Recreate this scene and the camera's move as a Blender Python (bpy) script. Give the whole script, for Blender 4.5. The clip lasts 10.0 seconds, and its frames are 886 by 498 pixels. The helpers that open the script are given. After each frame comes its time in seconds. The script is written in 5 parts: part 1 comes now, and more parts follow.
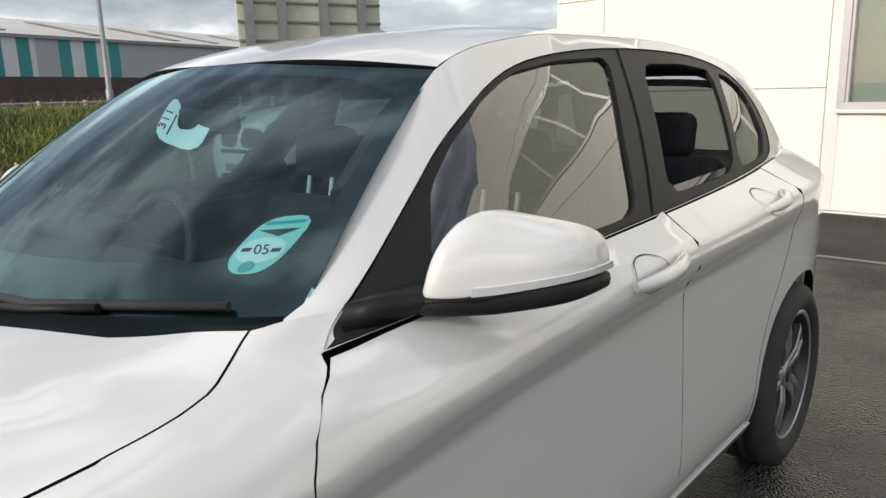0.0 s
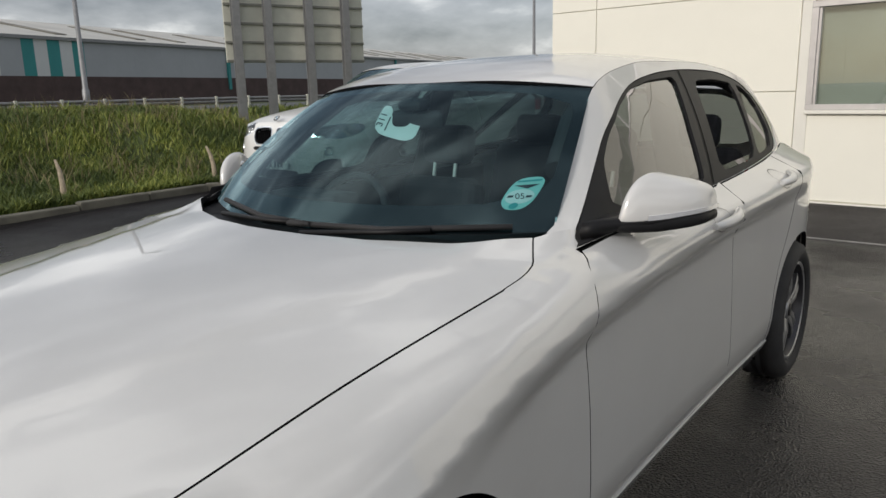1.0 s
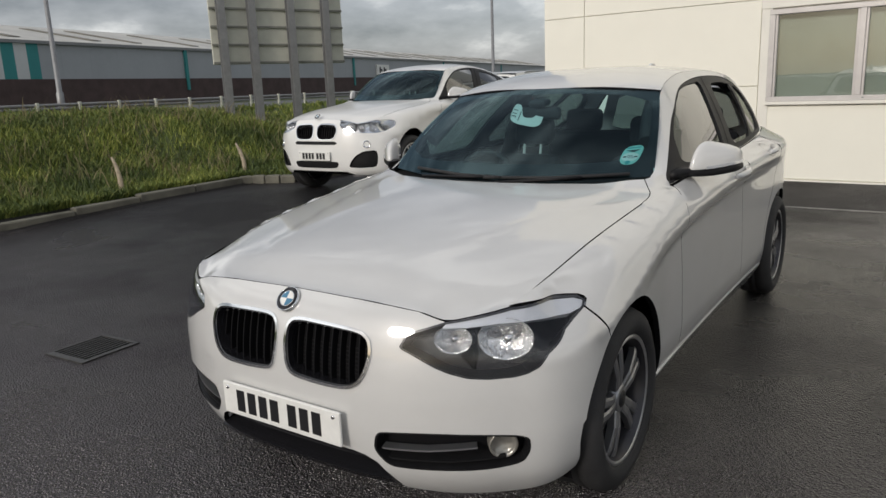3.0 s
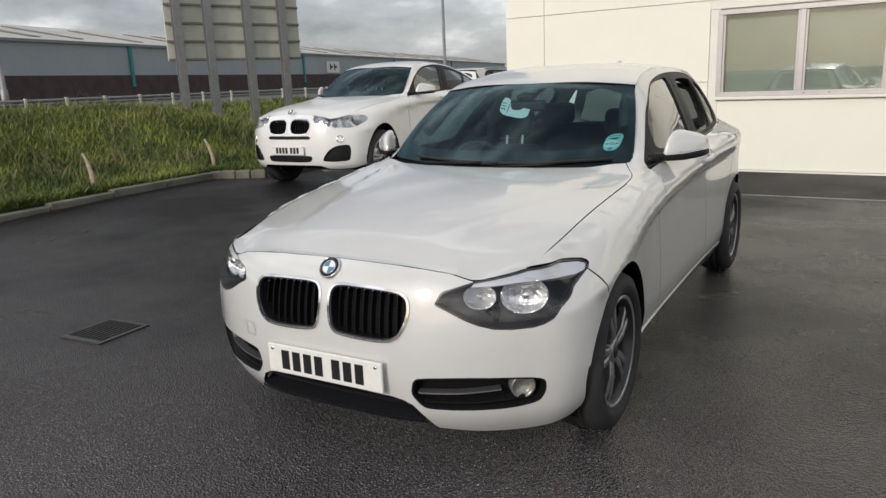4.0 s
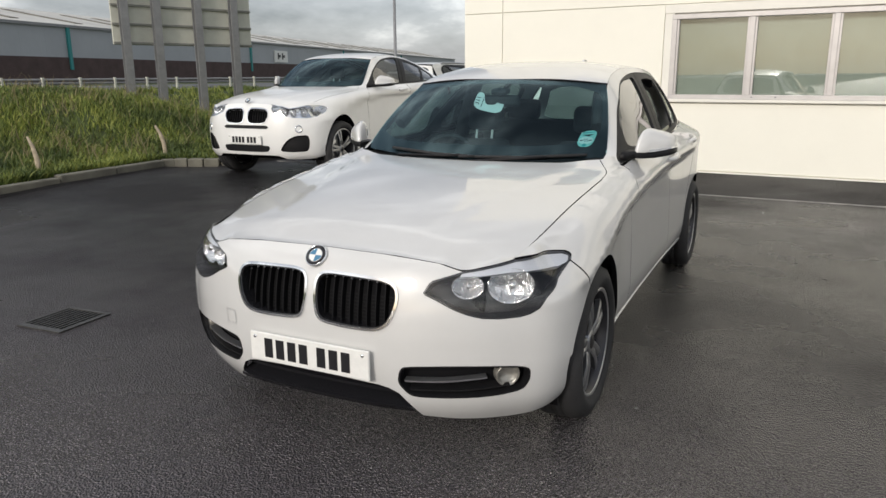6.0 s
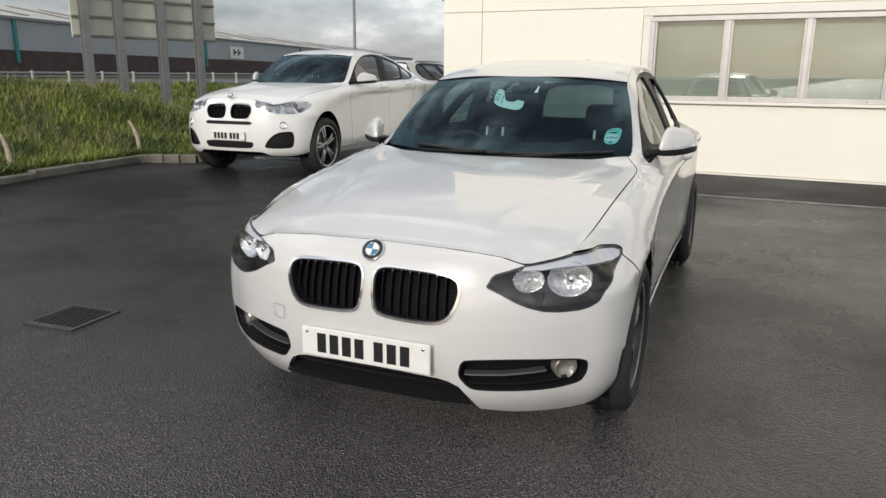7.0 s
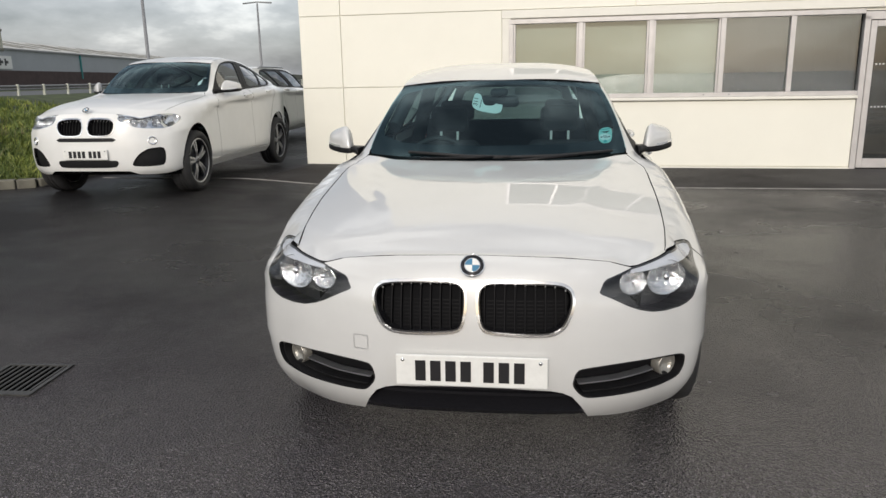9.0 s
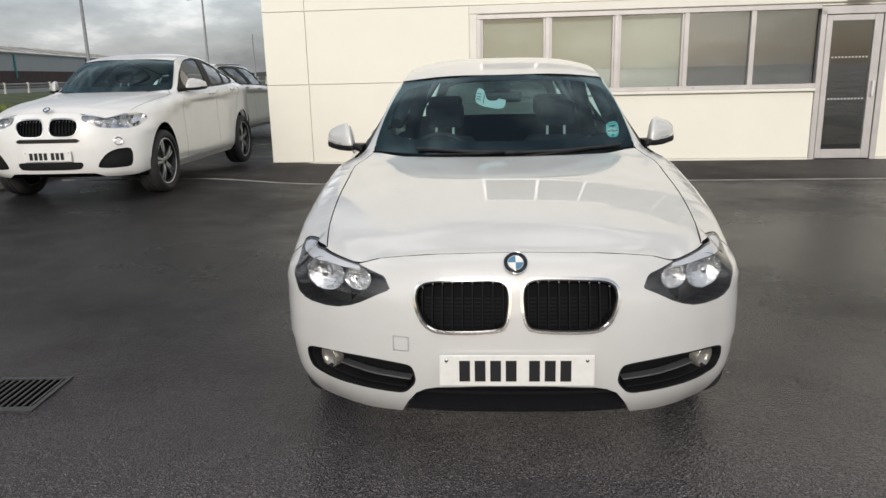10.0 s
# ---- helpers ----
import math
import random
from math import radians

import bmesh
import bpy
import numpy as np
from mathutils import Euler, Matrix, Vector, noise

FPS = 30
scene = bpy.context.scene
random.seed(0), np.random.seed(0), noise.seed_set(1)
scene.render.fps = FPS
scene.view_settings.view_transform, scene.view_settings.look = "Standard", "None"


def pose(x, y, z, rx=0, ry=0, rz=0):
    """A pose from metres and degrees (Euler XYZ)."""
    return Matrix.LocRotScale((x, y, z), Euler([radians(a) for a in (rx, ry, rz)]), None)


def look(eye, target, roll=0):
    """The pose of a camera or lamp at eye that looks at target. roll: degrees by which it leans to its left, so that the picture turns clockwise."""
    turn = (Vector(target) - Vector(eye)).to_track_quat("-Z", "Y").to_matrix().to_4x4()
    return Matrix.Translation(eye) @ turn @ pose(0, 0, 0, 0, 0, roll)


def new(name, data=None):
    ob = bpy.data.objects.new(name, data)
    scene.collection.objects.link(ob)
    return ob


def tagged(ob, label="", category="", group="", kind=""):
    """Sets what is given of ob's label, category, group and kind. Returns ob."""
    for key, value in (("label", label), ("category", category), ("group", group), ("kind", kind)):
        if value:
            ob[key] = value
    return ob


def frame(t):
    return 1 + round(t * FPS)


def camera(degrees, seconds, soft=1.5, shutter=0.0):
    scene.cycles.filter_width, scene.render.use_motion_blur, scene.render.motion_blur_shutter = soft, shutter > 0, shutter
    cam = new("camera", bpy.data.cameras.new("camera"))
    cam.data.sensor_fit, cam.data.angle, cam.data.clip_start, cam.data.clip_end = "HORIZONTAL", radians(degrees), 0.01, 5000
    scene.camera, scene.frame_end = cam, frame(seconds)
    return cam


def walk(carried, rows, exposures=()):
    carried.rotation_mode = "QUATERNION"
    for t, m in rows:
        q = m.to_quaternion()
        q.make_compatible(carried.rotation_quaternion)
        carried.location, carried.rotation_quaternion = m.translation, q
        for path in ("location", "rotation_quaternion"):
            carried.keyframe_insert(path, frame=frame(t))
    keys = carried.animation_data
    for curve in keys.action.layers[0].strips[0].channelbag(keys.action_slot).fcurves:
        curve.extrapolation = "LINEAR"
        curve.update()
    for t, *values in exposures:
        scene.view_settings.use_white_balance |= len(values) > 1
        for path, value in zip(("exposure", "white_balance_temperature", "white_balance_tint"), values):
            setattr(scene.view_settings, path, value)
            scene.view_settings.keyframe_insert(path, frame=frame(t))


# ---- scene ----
cam = camera(63.1, 10.0)
PATH = [
    (0, (1.463, 0.949, 1.284), (0.198, 2.44, 0.861), -1.5),
    (0.5, (1.481, 0.494, 1.295), (0.286, 2.036, 0.853), -2.3),
    (1, (1.53, 0.001, 1.328), (0.339, 1.551, 0.902), -1.4),
    (1.5, (1.551, -0.423, 1.35), (0.404, 1.162, 0.933), -1.9),
    (2, (1.556, -0.826, 1.355), (0.52, 0.832, 0.931), -1.2),
    (2.5, (1.634, -1.191, 1.362), (0.528, 0.42, 0.937), -2.5),
    (2.7, (1.646, -1.294, 1.379), (0.532, 0.309, 0.944), -2.3),
    (3.8, (1.631, -1.858, 1.39), (0.631, -0.185, 0.943), -2.2),
    (4, (1.628, -1.894, 1.386), (0.642, -0.213, 0.935), -2.3),
    (4.5, (1.573, -1.938, 1.387), (0.624, -0.237, 0.934), -1.9),
    (5, (1.561, -1.947, 1.386), (0.645, -0.23, 0.925), -1.6),
    (5.5, (1.56, -1.956, 1.386), (0.67, -0.227, 0.92), -1.3),
    (7, (1.193, -2.153, 1.364), (0.449, -0.357, 0.894), 0.5),
    (7.5, (0.937, -2.246, 1.375), (0.285, -0.416, 0.9), -1.1),
    (8, (0.669, -2.266, 1.352), (0.122, -0.402, 0.878), -0.1),
    (8.5, (0.424, -2.293, 1.38), (0.028, -0.396, 0.889), -0.8),
    (9, (0.211, -2.296, 1.379), (-0.042, -0.367, 0.915), -1.0),
    (9.5, (0.025, -2.268, 1.376), (-0.189, -0.334, 0.913), -1.3),
    (10, (-0.097, -2.273, 1.379), (-0.217, -0.334, 0.903), -1.4),
]
walk(cam, [(t, look(eye, target, roll)) for t, eye, target, roll in PATH],
     [(0, .62), (.5, .36), (1, .12), (1.5, 0), (2.5, 0), (3.8, .2), (4.5, .33), (5.5, .38), (7.5, .38), (10, .28)])

# ---- world and light ----
def node(tree, kind, **inputs):
    n = tree.nodes.new(kind)
    for k, v in inputs.items():
        n.inputs[k.replace("_", " ")].default_value = v
    return n


SUN_FROM = Vector((-0.06, -1.0, 0.45)).normalized()
world = bpy.data.worlds.new("overcast")
scene.world = world
world.use_nodes = True
wt = world.node_tree
wt.nodes.clear()
sky = wt.nodes.new("ShaderNodeTexSky")
sky.sky_type, sky.sun_disc = "NISHITA", False
sky.sun_elevation = math.asin(SUN_FROM.z)
sky.sun_rotation = math.atan2(SUN_FROM.x, SUN_FROM.y)
sky.dust_density = 2.0
place = wt.nodes.new("ShaderNodeTexCoord")
squash = wt.nodes.new("ShaderNodeMapping")
squash.inputs["Scale"].default_value = (1.0, 1.0, 2.6)
wt.links.new(place.outputs["Generated"], squash.inputs["Vector"])
big = node(wt, "ShaderNodeTexNoise", Scale=2.1, Detail=7.0, Roughness=0.56)
wt.links.new(squash.outputs[0], big.inputs["Vector"])
shade = wt.nodes.new("ShaderNodeValToRGB")
shade.color_ramp.elements[0].position, shade.color_ramp.elements[0].color = 0.40, (1.5, 1.56, 1.75, 1)
shade.color_ramp.elements[1].position, shade.color_ramp.elements[1].color = 0.62, (10.0, 9.9, 9.7, 1)
step_ = shade.color_ramp.elements.new(0.515)
step_.color = (3.7, 3.75, 3.95, 1)
wt.links.new(big.outputs["Fac"], shade.inputs["Fac"])
cover = wt.nodes.new("ShaderNodeMix")
cover.data_type = "RGBA"
cover.inputs["Factor"].default_value = 0.78
wt.links.new(sky.outputs[0], cover.inputs["A"])
wt.links.new(shade.outputs[0], cover.inputs["B"])
# the cloud is thinner overhead and towards the sun
up = node(wt, "ShaderNodeVectorMath")
up.operation = "DOT_PRODUCT"
wt.links.new(place.outputs["Generated"], up.inputs[0])
up.inputs[1].default_value = Vector((SUN_FROM.x * .6, SUN_FROM.y * .6, SUN_FROM.z + .45)).normalized()
thin = node(wt, "ShaderNodeMapRange")
for k, v in (("From Min", 0.15), ("From Max", 0.95), ("To Min", 1.0), ("To Max", 1.22)):
    thin.inputs[k].default_value = v
wt.links.new(up.outputs["Value"], thin.inputs["Value"])
lit = wt.nodes.new("ShaderNodeVectorMath")
lit.operation = "SCALE"
wt.links.new(cover.outputs["Result"], lit.inputs[0])
wt.links.new(thin.outputs[0], lit.inputs["Scale"])
back = node(wt, "ShaderNodeBackground", Strength=0.122)
wt.links.new(lit.outputs["Vector"], back.inputs["Color"])
wo = wt.nodes.new("ShaderNodeOutputWorld")
wt.links.new(back.outputs[0], wo.inputs["Surface"])

sun = new("sun", bpy.data.lights.new("sun", "SUN"))
sun.data.energy, sun.data.angle, sun.data.color = 1.5, radians(12), (1.0, 0.945, 0.885)
sun.matrix_world = look(SUN_FROM * 60, (0, 0, 0))


# ---- materials ----
def material(name, color, rough=0.5, metal=0.0, coat=0.0, vary=0.0, scale=8.0, bump=0.0, bump_scale=200.0, rough_vary=0.0, spec=0.5, emit=0.0):
    """A surface with stains at one scale and grain at another."""
    m = bpy.data.materials.new(name)
    m.use_nodes = True
    t = m.node_tree
    b = t.nodes["Principled BSDF"]
    b.inputs["Base Color"].default_value = (*color, 1)
    b.inputs["Roughness"].default_value, b.inputs["Metallic"].default_value = rough, metal
    b.inputs["Coat Weight"].default_value, b.inputs["Coat Roughness"].default_value = coat, 0.04
    b.inputs["Specular IOR Level"].default_value = spec
    if emit:
        b.inputs["Emission Color"].default_value, b.inputs["Emission Strength"].default_value = (*color, 1), emit
    if vary or bump or rough_vary:
        c = t.nodes.new("ShaderNodeTexCoord")
        n1 = node(t, "ShaderNodeTexNoise", Scale=scale, Detail=6.0, Roughness=0.62)
        n2 = node(t, "ShaderNodeTexNoise", Scale=bump_scale, Detail=3.0)
        for n in (n1, n2):
            t.links.new(c.outputs["Object"], n.inputs["Vector"])
        if vary:
            mix = t.nodes.new("ShaderNodeMix")
            mix.data_type = "RGBA"
            mix.inputs["A"].default_value = (*[max(0, v * (1 - vary)) for v in color], 1)
            mix.inputs["B"].default_value = (*[min(1, v * (1 + vary)) for v in color], 1)
            add = node(t, "ShaderNodeMath")
            add.operation = "MULTIPLY_ADD"
            t.links.new(n2.outputs["Fac"], add.inputs[0])
            add.inputs[1].default_value = 0.45
            shift = node(t, "ShaderNodeMapRange")
            for k, v in (("From Min", 0.3), ("From Max", 0.7), ("To Min", -0.22), ("To Max", 0.78)):
                shift.inputs[k].default_value = v
            t.links.new(n1.outputs["Fac"], shift.inputs["Value"])
            t.links.new(shift.outputs[0], add.inputs[2])
            t.links.new(add.outputs[0], mix.inputs["Factor"])
            t.links.new(mix.outputs["Result"], b.inputs["Base Color"])
        if rough_vary:
            r = node(t, "ShaderNodeMapRange")
            for k, v in (("From Min", 0.35), ("From Max", 0.65), ("To Min", max(0.03, rough - rough_vary)), ("To Max", min(1, rough + rough_vary))):
                r.inputs[k].default_value = v
            t.links.new(n1.outputs["Fac"], r.inputs["Value"])
            t.links.new(r.outputs[0], b.inputs["Roughness"])
        if bump:
            bp = node(t, "ShaderNodeBump", Strength=bump, Distance=0.01)
            t.links.new(n2.outputs["Fac"], bp.inputs["Height"])
            t.links.new(bp.outputs[0], b.inputs["Normal"])
    return m


def glass(name, tint, gloss=(1, 1, 1), front=0.07, fall=5.0):
    """A thin pane: it lets tinted light through and mirrors by Fresnel."""
    m = bpy.data.materials.new(name)
    m.use_nodes = True
    t = m.node_tree
    t.nodes.clear()
    see = node(t, "ShaderNodeBsdfTransparent", Color=(*tint, 1))
    shine = node(t, "ShaderNodeBsdfGlossy", Color=(*gloss, 1), Roughness=0.0)
    side_on = node(t, "ShaderNodeLayerWeight", Blend=0.5)
    power = t.nodes.new("ShaderNodeMath")
    power.operation = "POWER"
    power.inputs[1].default_value = fall
    t.links.new(side_on.outputs["Facing"], power.inputs[0])
    fr = node(t, "ShaderNodeMapRange")
    fr.inputs["To Min"].default_value, fr.inputs["To Max"].default_value = front, 1.0
    t.links.new(power.outputs[0], fr.inputs["Value"])
    mix = t.nodes.new("ShaderNodeMixShader")
    o = t.nodes.new("ShaderNodeOutputMaterial")
    t.links.new(fr.outputs[0], mix.inputs[0])
    t.links.new(see.outputs[0], mix.inputs[1])
    t.links.new(shine.outputs[0], mix.inputs[2])
    t.links.new(mix.outputs[0], o.inputs[0])
    return m


PAINT = material("white_paint", (0.605, 0.605, 0.592), 0.34, coat=1.0, vary=0.018, scale=5.0, bump_scale=60.0)
for name_, v in (("Coat IOR", 1.7), ("Coat Roughness", 0.025)):
    PAINT.node_tree.nodes["Principled BSDF"].inputs[name_].default_value = v
PAINT_DULL = material("white_paint_dusty", (0.76, 0.76, 0.74), 0.34, coat=0.7, vary=0.03, scale=4.0)
TRIM = material("black_trim", (0.010, 0.010, 0.011), 0.5, spec=0.25, vary=0.25, scale=20, bump=0.05, bump_scale=500)
GLOSS_BLACK = material("gloss_black", (0.012, 0.012, 0.014), 0.14)
# near black stands for the shade in gaps, hollows and wheel barrels
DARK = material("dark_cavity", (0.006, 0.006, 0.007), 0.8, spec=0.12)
RUBBER = material("tyre_rubber", (0.022, 0.022, 0.023), 0.75, vary=0.3, scale=9, bump=0.15, bump_scale=120)
CHROME = material("chrome", (0.78, 0.79, 0.80), 0.10, metal=1.0, vary=0.03)
SATIN = material("satin_silver", (0.55, 0.56, 0.58), 0.30, metal=0.9, vary=0.06)
RIM = material("rim_grey", (0.29, 0.295, 0.305), 0.28, metal=0.75, vary=0.15, scale=14)
RIM_DARK = material("rim_dark", (0.045, 0.045, 0.05), 0.38, metal=0.5, vary=0.15)
LAMP_BLACK = material("lamp_housing", (0.022, 0.022, 0.025), 0.28, vary=0.1)
LAMP_GREY = material("lamp_brow", (0.60, 0.62, 0.66), 0.3, metal=0.15, vary=0.05)
FOG = material("fog_reflector", (0.36, 0.345, 0.31), 0.28, metal=0.6, bump=0.3, bump_scale=60)
REFLECTOR = material("lamp_reflector", (0.78, 0.79, 0.80), 0.08, metal=1.0, bump=0.9, bump_scale=55.0)
LENS = glass("lamp_lens", (0.94, 0.95, 0.96), (1, 1, 1), 0.05)
SCREEN = glass("windscreen_glass", (0.41, 0.63, 0.66), (0.64, 0.84, 0.90), 0.055, 4.6)
SIDE_GLASS = glass("side_glass", (0.27, 0.32, 0.31), (1, 1, 1), 0.16, 4.0)
REAR_GLASS = glass("rear_glass", (0.15, 0.17, 0.168), (1, 1, 1), 0.09)
PANE = glass("window_pane", (0.80, 0.84, 0.83), (1, 1, 1), 0.09)
CABIN = material("cabin_plastic", (0.018, 0.018, 0.02), 0.7, vary=0.2, scale=20, bump=0.1)
CLOTH = material("seat_cloth", (0.02, 0.021, 0.025), 0.9, vary=0.25, scale=30, bump=0.2, bump_scale=400)
PLATE = material("plate_white", (0.76, 0.76, 0.73), 0.35, vary=0.05, scale=30)
PLATE_INK = material("plate_ink", (0.012, 0.012, 0.014), 0.4)
BLUE = material("badge_blue", (0.06, 0.19, 0.31), 0.2)
PAPER = material("paper", (0.70, 0.80, 0.76), 0.7, vary=0.04)
MINT = material("permit_mint", (0.32, 0.68, 0.62), 0.5, vary=0.05)
TEAL_INK = material("permit_teal", (0.04, 0.36, 0.36), 0.5)
INK = material("ink", (0.02, 0.03, 0.04), 0.6)
INDICATOR = material("indicator_clear", (0.84, 0.85, 0.87), 0.14, metal=0.6, vary=0.06, scale=40)
GRILLE_BLACK = material("grille_black", (0.007, 0.007, 0.008), 0.6, spec=0.15)
RED_LENS = material("red_lens", (0.30, 0.012, 0.014), 0.12, coat=0.6)


# ---- mesh tools ----
def part(name, mesh, mat, parent=None, label=""):
    """Links one mesh (or bmesh) as an object under its thing."""
    if isinstance(mesh, bmesh.types.BMesh):
        bm, mesh = mesh, bpy.data.meshes.new(name)
        bmesh.ops.recalc_face_normals(bm, faces=bm.faces)
        bm.to_mesh(mesh)
        bm.free()
    if mat and not mesh.materials:
        mesh.materials.append(mat)
        if mesh.polygons and max(p.material_index for p in mesh.polygons) == 1:
            mesh.materials.append(DARK)
    ob = new(name, mesh)
    ob.parent = parent
    return tagged(ob, label)


def box(x0, y0, z0, x1, y1, z1, bevel=0.0, seg=2, bm=None):
    bm = bm or bmesh.new()
    made = bmesh.ops.create_cube(bm, size=1)["verts"]
    bmesh.ops.transform(bm, verts=made, matrix=Matrix.Translation(((x0 + x1) / 2, (y0 + y1) / 2, (z0 + z1) / 2)) @ Matrix.Diagonal((abs(x1 - x0), abs(y1 - y0), abs(z1 - z0), 1)))
    if bevel:
        edges = list({e for v in made for e in v.link_edges})
        bmesh.ops.bevel(bm, geom=edges, offset=bevel, segments=seg, affect="EDGES", profile=0.5)
    return bm


def prism(points, depth, bm=None):
    """A flat outline in x and z, made thick along y from 0 to depth."""
    bm = bm or bmesh.new()
    a = [bm.verts.new((x, 0, z)) for x, z in points]
    b = [bm.verts.new((x, depth, z)) for x, z in points]
    bm.faces.new(a)
    bm.faces.new(b[::-1])
    for i in range(len(a)):
        bm.faces.new((a[i - 1], a[i], b[i], b[i - 1]))
    return bm


def turned(profile, steps=48, axis="X", bm=None):
    """A solid of revolution about an axis from (along, radius) pairs."""
    bm = bm or bmesh.new()
    rings = []
    for a, r in profile:
        ring = []
        for k in range(steps):
            c, s = r * math.cos(2 * math.pi * k / steps), r * math.sin(2 * math.pi * k / steps)
            ring.append(bm.verts.new({"X": (a, c, s), "Y": (c, a, s), "Z": (c, s, a)}[axis]))
        rings.append(ring)
    for p, q in zip(rings, rings[1:]):
        for k in range(steps):
            f = bm.faces.new((p[k - 1], p[k], q[k], q[k - 1]))
            f.smooth = True
    return bm


def tube(points, radius, sides=8, closed=False, bm=None):
    """A round bar along points."""
    bm = bm or bmesh.new()
    pts = [Vector(p) for p in points]
    n = len(pts)
    rings = []
    for i, p in enumerate(pts):
        d = (pts[(i + 1) % n] - pts[i - 1]) if closed else (pts[min(n - 1, i + 1)] - pts[max(0, i - 1)])
        q = d.to_track_quat("Z", "Y")
        r = radius[i] if isinstance(radius, (list, tuple)) else radius
        rings.append([bm.verts.new(p + q @ Vector((r * math.cos(2 * math.pi * k / sides), r * math.sin(2 * math.pi * k / sides), 0))) for k in range(sides)])
    pairs = list(zip(rings, rings[1:])) + ([(rings[-1], rings[0])] if closed else [])
    for a, b in pairs:
        for k in range(sides):
            bm.faces.new((a[k - 1], a[k], b[k], b[k - 1])).smooth = True
    if not closed:
        bm.faces.new(rings[0])
        bm.faces.new(rings[-1][::-1])
    return bm


def inside(q, poly):
    x, y = q
    hit = False
    for (x0, y0), (x1, y1) in zip(poly, poly[1:] + poly[:1]):
        if (y0 > y) != (y1 > y) and x < (x1 - x0) * (y - y0) / (y1 - y0) + x0:
            hit = not hit
    return hit


def dense(poly, step):
    out = []
    for (x0, y0), (x1, y1) in zip(poly, poly[1:] + poly[:1]):
        n = max(1, math.ceil(math.hypot(x1 - x0, y1 - y0) / step))
        out += [(x0 + (x1 - x0) * k / n, y0 + (y1 - y0) * k / n) for k in range(n)]
    return out


def rounded(poly, cut=0.25, times=2):
    """The outline with its corners cut round."""
    for _ in range(times):
        out = []
        for (x0, y0), (x1, y1) in zip(poly, poly[1:] + poly[:1]):
            out += [(x0 + (x1 - x0) * cut, y0 + (y1 - y0) * cut), (x1 - (x1 - x0) * cut, y1 - (y1 - y0) * cut)]
        poly = out
    return poly


def shrink(poly, by):
    """The outline moved inwards by a distance."""
    area = sum(x0 * y1 - x1 * y0 for (x0, y0), (x1, y1) in zip(poly, poly[1:] + poly[:1]))
    sign = 1 if area > 0 else -1
    out = []
    n = len(poly)
    for i in range(n):
        a, b, c = Vector(poly[i - 1]), Vector(poly[i]), Vector(poly[(i + 1) % n])
        d1, d2 = (b - a), (c - b)
        if d1.length < 1e-7 or d2.length < 1e-7:
            out.append(tuple(b))
            continue
        n1, n2 = Vector((-d1.y, d1.x)).normalized(), Vector((-d2.y, d2.x)).normalized()
        m = n1 + n2
        m = m.normalized() / max(0.5, m.normalized().dot(n1)) if m.length > 1e-6 else n1
        out.append(tuple(b + m * by * sign))
    return out


from mathutils.geometry import delaunay_2d_cdt


